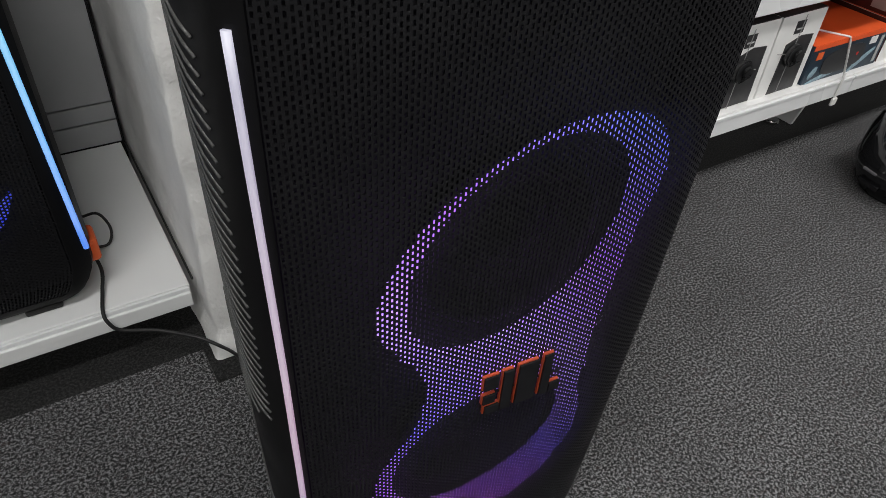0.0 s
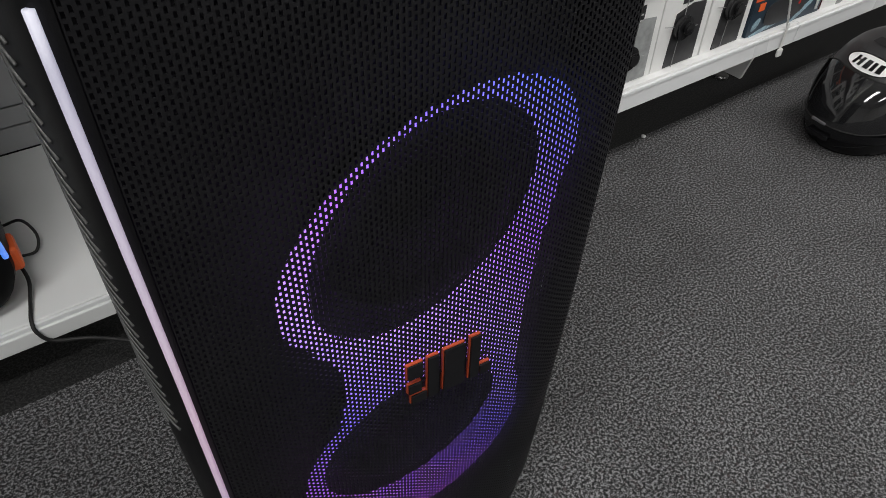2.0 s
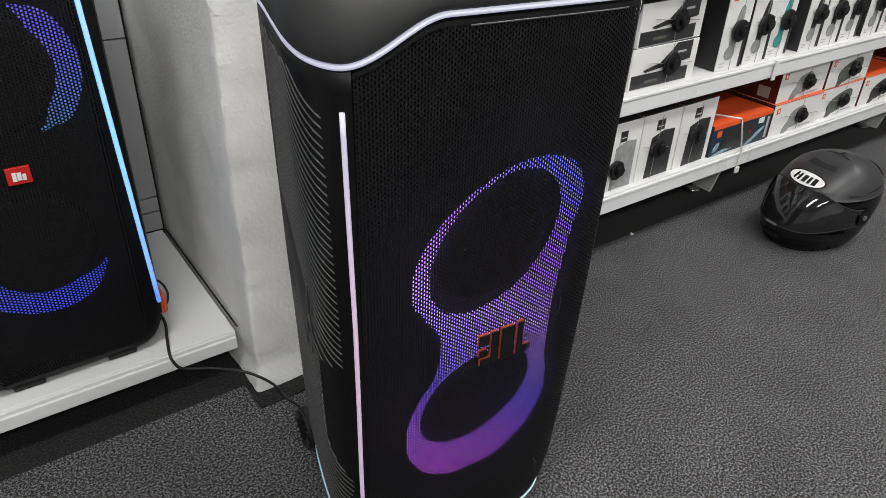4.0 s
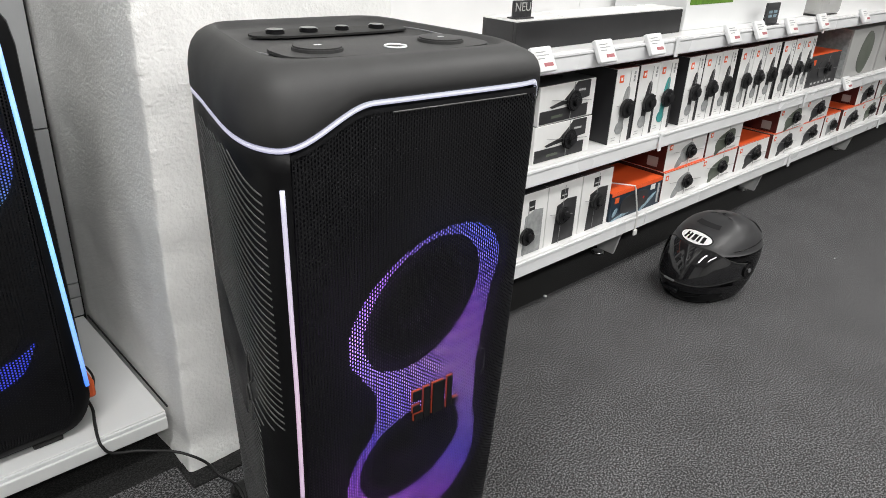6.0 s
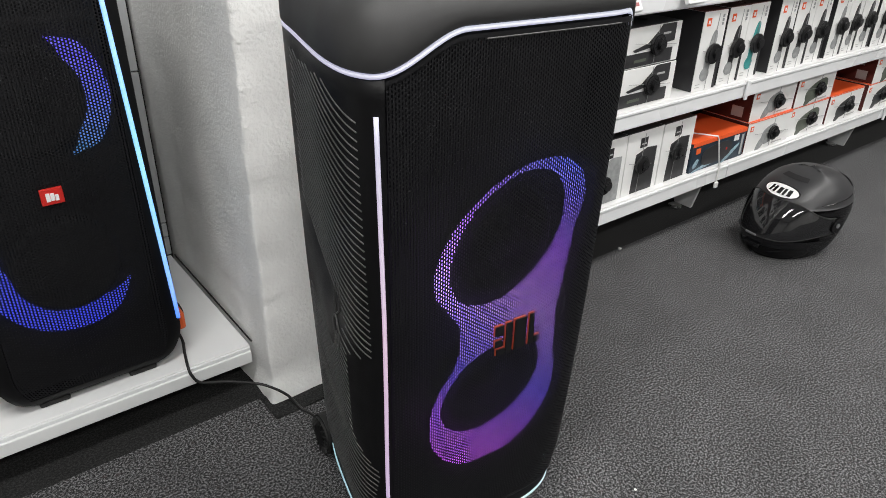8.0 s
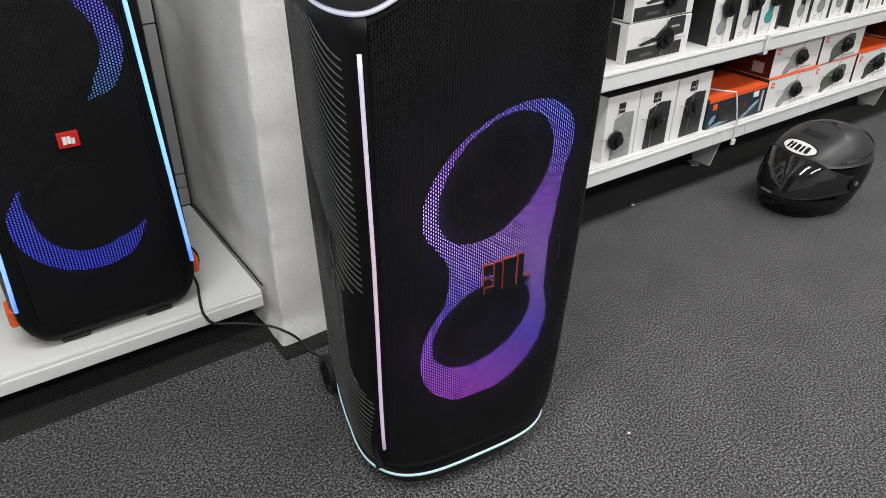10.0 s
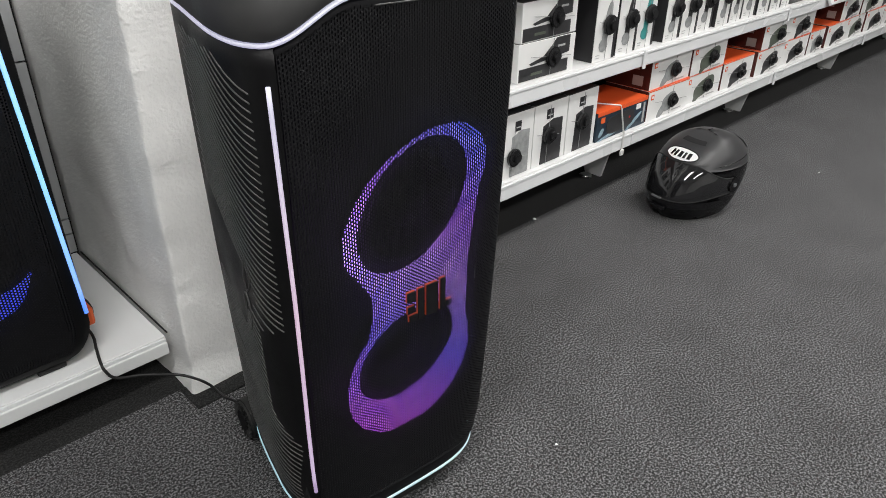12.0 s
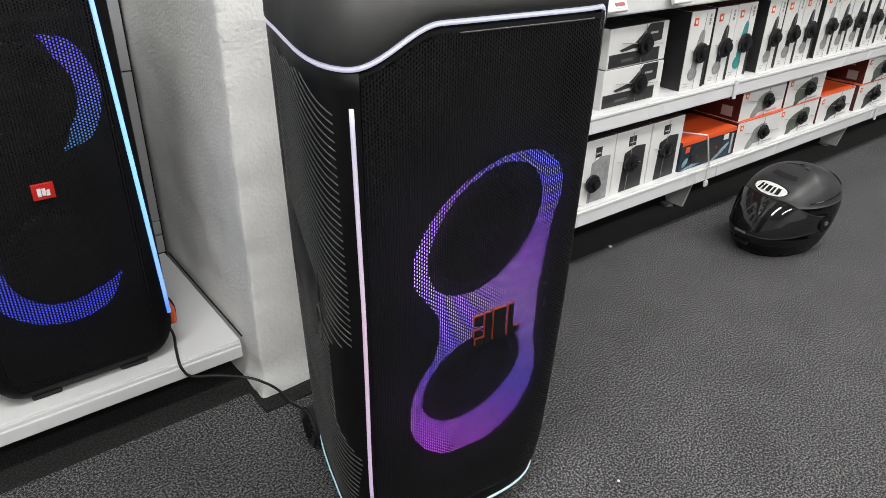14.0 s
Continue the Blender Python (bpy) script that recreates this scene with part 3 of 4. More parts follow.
# ribs on the speaker's side, their edge highlights painted in as a paler grey
rib_count = 64
for i in range(rib_count):
    z0 = 0.085 + i * 0.0125
    lean = 0.08 + 0.24 * smoothstep((z0 - 0.12) / 0.4)
    y0 = 0.036 + 0.03 * smoothstep((0.3 - z0) / 0.2)
    y0 += 0.075 * smoothstep((0.50 - z0) / 0.04) * smoothstep((z0 - 0.24) / 0.06)
    y1 = 0.34 if z0 < 0.80 else 0.34 - (z0 - 0.80) * 2.2
    if 0.40 < z0 < 0.53:
        y1 = y0 + 0.05 + abs(z0 - 0.46) * 0.5
    pts = []
    for s in range(14):
        y = y0 + (y1 - y0) * s / 13
        z = z0 + lean * (y - y0) + 0.25 * (y - y0) ** 2 * (1 if z0 > 0.3 else 0.3)
        if z > 0.908:
            break
        pts.append(side_point(y, z, 0.0004))
    if len(pts) > 2:
        obj("rib", mesh_of("rib", *tube(pts, 0.0013, 5), True), RIDGE, speaker)
rim = [side_point(0.155 + 0.014 * math.cos(a), 0.478 + 0.034 * math.sin(a), 0.001) for a in np.linspace(0, 2 * math.pi, 41)[:-1]]
obj("side_port_rim", mesh_of("side_port_rim", *tube(rim, 0.0020, 6, True), True), RIDGE, speaker, "oval rim on the side")
drop = [side_point(y, z, 0.001) for y, z in ((0.148, 0.518), (0.124, 0.545), (0.128, 0.592), (0.150, 0.55))]
obj("side_recess_rim", mesh_of("side_recess_rim", *tube(smooth_path(drop + drop[:1], 6)[:-1], 0.0015, 6, True), True), RIDGE, speaker)

# controls on top
TOP = 1.029
part("control_panel", prism_bm(oval(0.005, 0.0, 0.165, 0.058, n=48, power=4), 0.004), CAP_BLACK, speaker, "dark control panel", pose(0, 0.095, TOP + 0.004) @ pose(0, 0, 0, -90))
for kx in (-0.100, 0.102):
    part("dial_ring", disc_bm(0.045, 0.0055, 48, 0.002, m=pose(kx, 0.094, TOP)), BLACK_SHELL, speaker)
    dial = part("dial", disc_bm(0.034, 0.0085, 48, 0.002, m=pose(kx, 0.094, TOP + 0.0056)), CAP_BLACK, speaker, "round black dial")
    part("dial_mark", box_bm(kx - 0.005, 0.092, TOP + 0.0143, kx + 0.005, 0.096, TOP + 0.0147), WHITE_MARK, dial)
ring_pts = [(0.012 + 0.015 * math.cos(2 * math.pi * i / 32), 0.078 + 0.015 * math.sin(2 * math.pi * i / 32), TOP + 0.0085) for i in range(32)]
obj("button_ring", mesh_of("button_ring", *tube(ring_pts, 0.0016, 6, True), True), WHITE_MARK, speaker, "white ring round a button")
part("button", disc_bm(0.012, 0.0025, 32, m=pose(0.012, 0.078, TOP + 0.0045)), SILVER, speaker)
for bx, by in ((-0.045, 0.118), (-0.018, 0.124), (0.008, 0.124), (0.034, 0.126), (0.005, 0.108)):
    part("button", box_bm(bx - 0.005, by - 0.003, TOP + 0.0042, bx + 0.005, by + 0.003, TOP + 0.0062, 0.0008), BOX_GREY, speaker)
part("rear_well", prism_bm(oval(0.01, 0.0, 0.135, 0.032, n=40, power=3), 0.003), RUBBER, speaker, "", pose(0, 0.255, TOP + 0.003) @ pose(0, 0, 0, -90))
for kx, r in ((-0.085, 0.014), (-0.030, 0.014), (0.028, 0.011), (0.092, 0.013)):
    part("small_dial", disc_bm(r, 0.009, 24, 0.0015, m=pose(kx, 0.255, TOP + 0.0035)), GLOSS_BLACK, speaker)
for sx in (-1, 1):
    pts = [(sx * (0.172 - 0.02 * abs(t) ** 3), 0.20 + 0.09 * t, TOP + 0.001) for t in np.linspace(-1, 1, 12)]
    obj("top_seam", mesh_of("top_seam", *tube(pts, 0.0018, 5), True), SILVER, speaker)
for k in range(4):
    part("front_mark", box_bm(-0.004 + k * 0.007, 0.031, TOP + 0.0005, 0.001 + k * 0.007, 0.035, TOP + 0.0010), CARD_INK, speaker)

hang = [(0.236, 0.10, 0.452), (0.246, 0.098, 0.447), (0.243, 0.096, 0.438), (0.240, 0.096, 0.405), (0.237, 0.098, 0.398)]
obj("seal_string", mesh_of("seal_string", *tube(smooth_path(hang, 5), 0.0014, 6), True), STRAP, speaker, "bit of white plastic string on the side")

# rear wheel at the base
wheel = part("wheel", disc_bm(0.046, 0.034, 40, 0.005, m=pose(-0.168, 0.385, 0.0465, 0, 90, 0)), RUBBER, speaker, "ribbed black transport wheel", smooth=False)
part("wheel_hub", disc_bm(0.024, 0.003, 28, 0.001, m=pose(-0.1715, 0.385, 0.0465, 0, 90, 0)), BLACK_SHELL, wheel)
for i in range(18):
    a = 2 * math.pi * i / 18
    part("wheel_rib", box_bm(-0.004, -0.0012, 0.026, -0.0005, 0.0012, 0.042), RUBBER, wheel, "", pose(-0.168, 0.385, 0.0465, math.degrees(a), 0, 0))
part("wheel_axle", disc_bm(0.012, 0.06, 20, m=pose(-0.143, 0.385, 0.0465, 0, 90, 0)), BLACK_SHELL, wheel)


# ---- the second speaker, on the low shelf ----
second = thing("speaker_on_shelf", WALL @ pose(-0.486, 0.722, 0.1325), "black two-woofer party speaker standing on the white shelf", "speaker")
H2, D2 = 0.905, 0.40


def half2(z):
    return 0.197 - 0.006 * z / H2


def corner_inset(z, r=0.10):
    """How far the rounded lower corners draw the sides in."""
    q = r - min(r, z - 0.004)
    return r - math.sqrt(max(0.0, r * r - q * q))


GRILLE_FOOT = 0.034


def second_body():
    zs = [0.013, 0.017, 0.025, GRILLE_FOOT, 0.05, 0.07, 0.09, 0.118, 0.5, 0.7, 0.835, 0.875, 0.895, 0.905]
    tops = {0.875: 0.006, 0.895: 0.018, 0.905: 0.04}
    base = [(-1, 0.03), (-0.965, 0.006), (-0.9, 0.0)] + [(x, 0.0) for x in np.linspace(-0.8, 0.8, 13)] + [(0.9, 0.0), (0.965, 0.006), (1, 0.03), (1, 0.36), (0.96, 0.40), (-0.96, 0.40), (-1, 0.36)]
    n, verts, faces = len(base), [], []
    for z in zs:
        h = half2(z) - corner_inset(z) - tops.get(z, 0.0)
        for x, y in base:
            verts.append((x * h, y + 0.010 * z + 0.012 * smoothstep((0.03 - z) / 0.02), z))
    low, high = zs.index(GRILLE_FOOT), zs.index(0.835)
    for r in range(len(zs) - 1):
        for i in range(n):
            j = (i + 1) % n
            mid = abs((base[i][0] + base[j][0]) / 2)
            if low <= r < high and mid < 0.8 and base[i][1] == 0 and base[j][1] == 0:
                continue
            faces.append((r * n + i, r * n + j, (r + 1) * n + j, (r + 1) * n + i))
    faces.append(tuple(range(n))[::-1])
    faces.append(tuple((len(zs) - 1) * n + i for i in range(n)))
    me = mesh_of("body", verts, faces, True)
    me.set_sharp_from_angle(angle=radians(40))
    return me


obj("body", second_body(), BLACK_SHELL, second)
obj("grille", grille(52, 134, GRILLE_FOOT, 0.0062, 0.52, 0.62, 1.0, lambda f: 0.832, lambda f, z, d: (f * 0.8 * (half2(z) - corner_inset(z)), 0.010 * z - 0.002 + d, z), 0.001), GRILLE, second, "black perforated grille")
part("baffle", box_bm(-0.150, 0.040, 0.03, 0.150, 0.046, 0.845), INSIDE, second)


def arc_band(cx, cz, r0, r1, a0, a1, y, steps=60):
    verts, faces = [], []
    for i in range(steps + 1):
        a = math.radians(a0 + (a1 - a0) * i / steps)
        end = min(1.0, 5.0 * min(i, steps - i) / steps)
        rm, w = (r0 + r1) / 2, (r1 - r0) / 2 * (0.15 + 0.85 * smoothstep(end))
        for r in (rm - w, rm + w):
            verts.append((cx + r * math.cos(a), y, cz + r * math.sin(a)))
    for i in range(steps):
        faces.append((2 * i, 2 * i + 1, 2 * i + 3, 2 * i + 2))
    return mesh_of("ring_light", verts, faces)


obj("ring_light", arc_band(0.0, 0.640, 0.102, 0.146, -62, 64, 0.030), BLUE_RING, second, "blue lit arc round the upper woofer")
obj("ring_light", arc_band(0.0, 0.305, 0.104, 0.152, 150, 330, 0.030), BLUE_RING, second, "blue lit arc round the lower woofer")
for cz in (0.640, 0.305):
    bm = bmesh.new()
    prev = None
    for r, y in ((0.106, 0.034), (0.100, 0.026), (0.086, 0.026), (0.050, 0.038), (0.03, 0.033), (0.001, 0.030)):
        ring = [bm.verts.new((r * math.cos(2 * math.pi * i / 40), y, cz + r * math.sin(2 * math.pi * i / 40))) for i in range(40)]
        if prev:
            for i in range(40):
                bm.faces.new((prev[i], prev[(i + 1) % 40], ring[(i + 1) % 40], ring[i]))
        prev = ring
    part("woofer", bm, CONE, second, smooth=True)
for sx in (-1, 1):
    pts = [(sx * (0.1865 - 0.031 * t), 0.010 * (0.12 + 0.75 * t) - 0.001 + (0.003 if t < 0.05 else 0), 0.118 + 0.757 * t) for t in np.linspace(0, 1, 14)]
    obj("edge_light", mesh_of("edge_light", *tube(pts, 0.0048, 8), True), BLUE_STRIP, second, "bright blue light strip along the edge")
    part("port_trim", box_bm(sx * 0.190 - 0.016, 0.020, 0.070, sx * 0.190 + 0.016, 0.075, 0.116, 0.007), ORANGE, second, "small orange trim")
badge = part("badge", box_bm(-0.020, -0.005, 0.452, 0.020, 0.002, 0.484, 0.001), RED, second, "red badge with white bars")
for bx0, bx1, bz0, bz1 in ((-0.011, -0.004, 0.459, 0.476), (-0.003, 0.004, 0.460, 0.475), (0.005, 0.011, 0.459, 0.471)):
    part("badge_bar", box_bm(bx0, -0.0062, bz0, bx1, -0.0051, bz1), WHITE_MARK, badge)
for fx in (-0.092, 0.092):
    for fy in (0.035, 0.30):
        part("foot", box_bm(fx - 0.030, fy - 0.025, 0.0, fx + 0.030, fy + 0.025, 0.0128, 0.004), RUBBER, second)


# ---- cables ----
def cord(name, pts, r, label, material=None):
    ob = obj(name, mesh_of(name, *tube(smooth_path(pts, 8), r, 8), True), material or CABLE, None, "", WALL)
    return tagged(ob, label, "cable")


cord("power_cord", [(-0.300, 0.83, 0.19), (-0.288, 0.78, 0.157), (-0.298, 0.735, 0.142), (-0.308, 0.690, 0.1355), (-0.307, 0.674, 0.120), (-0.290, 0.670, 0.094), (-0.235, 0.655, 0.080), (-0.178, 0.610, 0.076), (-0.145, 0.585, 0.060), (-0.120, 0.570, 0.035), (-0.105, 0.545, 0.010), (-0.09, 0.50, 0.005), (-0.10, 0.43, 0.006), (-0.13, 0.40, 0.02)], 0.0034, "thin black power cord hanging over the shelf edge to the floor")
cord("looped_cord", [(-0.292, 0.92, 0.18), (-0.262, 0.90, 0.192), (-0.248, 0.885, 0.162), (-0.260, 0.87, 0.138), (-0.290, 0.865, 0.142)], 0.0028, "small black cord looped beside the shelf speaker")
cord("seam_cord", [(-0.1475, 1.24, 0.1345), (-0.1475, 1.1, 0.1345), (-0.1475, 0.9, 0.1345), (-0.1475, 0.70, 0.1345)], 0.0022, "thin dark cord along the joint of shelf and pillar")


# ---- the long wall shelving ----
FRONT, BACK, JOINTS = 0.551, 0.965, (0.46, 1.62, 2.87, 4.12, 5.37, 6.62)
SHELF_TOPS = (0.250, 0.547, 0.876)
for ji in range(len(JOINTS) - 1):
    u0, u1 = JOINTS[ji], JOINTS[ji + 1]
    unit = thing("shelf_unit", WALL, "white steel shop shelving bay with price rails and short feet", "shelving", "shelving bays")
    part("back_panel", box_bm(u0 + 0.001, BACK, 0.86, u1 - 0.001, BACK + 0.02, 2.2), STEEL_WHITE, unit)
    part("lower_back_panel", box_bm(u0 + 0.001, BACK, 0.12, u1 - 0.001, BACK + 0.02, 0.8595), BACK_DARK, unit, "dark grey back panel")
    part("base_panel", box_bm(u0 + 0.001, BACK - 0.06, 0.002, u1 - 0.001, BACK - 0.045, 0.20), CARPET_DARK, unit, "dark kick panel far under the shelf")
    for zt in SHELF_TOPS:
        shelf = part("shelf", box_bm(u0 + 0.001, FRONT + 0.014, zt - 0.022, u1 - 0.001, BACK - 0.001, zt, 0.001), STEEL_WHITE, unit)
        part("front_lip", box_bm(u0 + 0.001, FRONT + 0.004, zt - 0.056, u1 - 0.001, FRONT + 0.0135, zt + 0.004, 0.001), STEEL_WHITE, shelf)
        part("price_rail", box_bm(u0 + 0.002, FRONT - 0.001, zt - 0.052, u1 - 0.002, FRONT + 0.0035, zt - 0.012, 0.001), RAIL, shelf)
        part("rail_bead", box_bm(u0 + 0.002, FRONT - 0.004, zt - 0.010, u1 - 0.002, FRONT + 0.0035, zt - 0.002, 0.0015), RAIL, shelf)
        if not (ji == 1 and zt == SHELF_TOPS[0]):
            part("joint_clip", box_bm(u0 - 0.009, FRONT - 0.011, zt - 0.060, u0 + 0.009, FRONT - 0.0045, zt + 0.006, 0.002), RAIL, shelf)
    foot = part("foot_bracket", prism_bm([(0.0, 0.0), (0.075, 0.0), (0.14, 0.188), (-0.045, 0.188)], 0.012), STEEL_WHITE, unit, "", pose(u0 + 0.060, 0.70, 0.004) @ pose(0, 0, 0, 0, 0, 90))
    part("glider", disc_bm(0.026, 0.014, 24, 0.004, m=pose(u0 + 0.02, 0.745, 0.0005)), CHROME, unit, "chrome levelling glider")


def price_tag(u, zt):
    tag = thing("price_tag", WALL @ pose(u, FRONT - 0.006, zt - 0.012, -30, 0, 0), "white electronic price tag clipped to the shelf rail", "price tag", "price tags")
    part("case", box_bm(-0.042, -0.016, -0.034, 0.042, 0.0, 0.036, 0.004), RAIL, tag)
    part("screen", box_bm(-0.034, -0.0172, -0.026, 0.034, -0.0161, 0.028), BOX_WHITE, tag)
    for k, (w, c) in enumerate(((0.04, CARD_INK), (0.05, CARD_INK), (0.03, CARD_INK))):
        part("print_bar", box_bm(-0.030, -0.0178, 0.018 - k * 0.009, -0.030 + w, -0.0173, 0.021 - k * 0.009), PRINT_GREY, tag)
    part("print_bar", box_bm(-0.010, -0.0178, -0.021, 0.028, -0.0173, -0.011), PINK_INK, tag)


for u in (0.912, 1.198, 1.470, 1.992, 2.216, 2.502, 2.832, 3.345, 3.75, 4.2):
    price_tag(u, SHELF_TOPS[2])
price_tag(3.36, SHELF_TOPS[1])


def security_tag(parent, x, z, y=-0.0, r=0.029, reach_x=0.05, reach_z=0.1):
    tag = part("security_tag", disc_bm(r, 0.014, 24, 0.003, m=pose(x, y - 0.001, z, 90, 0, 0)), TAG_BLACK, parent, "round black security tag with thin wires")
    part("tag_cap", disc_bm(r * 0.55, 0.008, 20, 0.002, m=pose(x + r * 0.2, y - 0.0155, z, 90, 0, 0)), TAG_BLACK, tag)
    for dx, dz in ((-reach_x, 0.012), (reach_x, -0.01), (0.006, reach_z), (-0.004, -reach_z)):
        obj("tag_wire", mesh_of("tag_wire", *tube([(x, y - 0.002, z), (x + dx, y - 0.002, z + dz)], 0.0009, 5)), WIRE, tag)


SPACE = 0.0005
# tall narrow boxes on the middle shelf
def tall_box(shape):
    root = thing("speaker_box", pose(0, 0, 0), "tall white product box with dark sides and black security tag", "box", "tall boxes on the middle shelf")
    w, d, h = 0.115, 0.24, 0.248
    part("carton", box_bm(0, 0, 0, w, d, h, 0.0012), BOX_WHITE, root)
    part("side_print", box_bm(-0.0022, 0.002, 0.001, -0.0004, d - 0.002, h - 0.001), BOX_DARK, root, "dark printed side")
    part("lid_print", box_bm(0.001, 0.0015, h + 0.0003, w - 0.001, d - 0.002, h + 0.0018), BOX_BROWN, root, "dark red printed top")
    part("label_mark", box_bm(0.016, -0.0014, h - 0.044, 0.036, -0.0003, h - 0.020), BOX_ORANGE, root, "small orange mark")
    part("label_bar", box_bm(0.021, -0.0020, h - 0.038, 0.031, -0.0015, h - 0.027), WHITE_MARK, root)
    for k in range(3):
        part("title_bar", box_bm(0.092, -0.0014, h - 0.022 - k * 0.012, 0.100, -0.0003, h - 0.013 - k * 0.012), PRINT_GREY, root)
    part("picture", prism_bm(oval(0.060, 0.120, 0.016, 0.070, -0.16, 26, 2.6), 0.0012), shape, root, "printed picture of an upright speaker", pose(0, -0.0003, 0))
    part("picture_end", prism_bm(oval(0.048, 0.052, 0.022, 0.021, 0.0, 22), 0.0020), PRINT_GREY if shape is not PRINT_TEAL else PRINT_TEAL, root, "", pose(0, -0.0003, 0))
    part("edge_print", box_bm(w - 0.014, -0.0012, 0.004, w - 0.001, -0.0003, h * 0.55), PRINT_DARK, root)
    for k in range(2):
        part("text_bar", box_bm(0.012, -0.0014, 0.012 + k * 0.009, 0.034, -0.0003, 0.014 + k * 0.009), CARD_INK, root)
    security_tag(root, 0.064, 0.118, -0.0016, 0.032, 0.048, 0.122)
    return root


tall_dark, tall_teal, tall_grey = tall_box(PRINT_DARK), tall_box(PRINT_TEAL), tall_box(PRINT_GREY)
tagged(tall_teal, "tall white product box with a teal speaker picture")
TALL_U = (1.339, 1.481, 1.607, 1.786, 1.913, 2.047, 2.191, 2.317, 2.440, 2.574, 2.712, 2.834)
for i, u in enumerate(TALL_U):
    proto = tall_grey if i in (0, 6) else tall_teal if i == 2 else tall_dark
    m = WALL @ pose(u, 0.575 + 0.004 * (i % 3), SHELF_TOPS[1] + SPACE, 0, 0, -2 + 1.2 * (i % 4))
    if i in (0, 1, 2):
        proto.matrix_basis = m
    else:
        copy_thing(proto, m)


def flat_box(u, z, turn):
    root = thing("headphone_box", WALL @ pose(u, 0.580, z, 0, 0, turn), "flat white box with a black picture, stacked on the middle shelf", "box", "stacked flat boxes")
    w, d, h = 0.276, 0.24, 0.115
    part("carton", box_bm(0, 0, 0, w, d, h, 0.0015), BOX_WHITE, root)
    part("lid_print", box_bm(0.002, 0.002, h + 0.0003, w - 0.002, d - 0.002, h + 0.0012), BOX_DARK, root)
    part("side_print", box_bm(-0.0016, 0.03, 0.006, -0.0004, d - 0.004, h - 0.006), BOX_DARK, root)
    part("lower_print", box_bm(0.006, -0.0016, 0.004, w - 0.034, -0.0003, 0.042), PRINT_DARK, root)
    part("picture", prism_bm([(0.05, 0.052), (0.12, 0.066), (0.16, 0.095), (0.18, 0.114), (0.246, 0.114), (0.246, 0.062), (0.17, 0.056), (0.06, 0.046)], 0.0016), PRINT_DARK, root, "black printed picture", pose(0, -0.0003, 0))
    part("title_bar", box_bm(0.186, -0.0024, 0.084, 0.222, -0.0020, 0.090), CARD_INK, root)
    part("script_bar", box_bm(0.06, -0.0024, 0.016, 0.115, -0.0018, 0.024), PRINT_OLIVE, root)
    security_tag(root, 0.155, 0.060, -0.0022, 0.031, 0.10, 0.055)


flat_box(0.962, SHELF_TOPS[1] + SPACE, 0)
flat_box(0.969, SHELF_TOPS[1] + 0.117, 1.5)

# larger boxes further along the middle shelf
root = thing("speaker_box_large", WALL @ pose(2.96, 0.59, SHELF_TOPS[1] + SPACE), "black product box with an orange top, on the shelf", "box")
part("carton", box_bm(0, 0, 0, 0.36, 0.25, 0.15, 0.002), BOX_DARK, root)
part("lid_print", box_bm(0, 0, 0.1503, 0.36, 0.25, 0.1525), BOX_ORANGE, root, "orange lid")
part("picture", prism_bm(oval(0.2, 0.08, 0.09, 0.045, 0, 30, 3), 0.0015), PRINT_DARK, root, "", pose(0, -0.0004, 0))
part("label_mark", box_bm(0.03, -0.0016, 0.105, 0.06, -0.0004, 0.13), BOX_ORANGE, root)
for k in range(6):
    part("icon_bar", box_bm(0.05 + k * 0.045, -0.0016, 0.012, 0.07 + k * 0.045, -0.0004, 0.022), CARD_INK, root)
security_tag(root, 0.21, 0.08, -0.002, 0.03, 0.14, 0.06)
root = thing("round_speaker_box", WALL @ pose(3.40, 0.58, SHELF_TOPS[1] + SPACE), "grey product box with an olive round-speaker picture", "box")
part("carton", box_bm(0, 0, 0, 0.44, 0.28, 0.245, 0.002), BOX_GREY, root)
part("picture", prism_bm(oval(0.24, 0.12, 0.085, 0.11, -0.5, 30, 2.4), 0.0015), PRINT_OLIVE, root, "olive picture", pose(0, -0.0004, 0))
part("side_print", box_bm(-0.0016, 0.01, 0.004, -0.0004, 0.27, 0.24), PRINT_GREY, root)
root = thing("round_speaker_box", WALL @ pose(3.87, 0.58, SHELF_TOPS[1] + SPACE), "grey product box with an olive round-speaker picture", "box")
part("carton", box_bm(0, 0, 0, 0.44, 0.28, 0.245, 0.002), BOX_GREY, root)
part("picture", prism_bm(oval(0.22, 0.12, 0.09, 0.10, -0.4, 30, 2.4), 0.0015), PRINT_DARK, root, "", pose(0, -0.0004, 0))

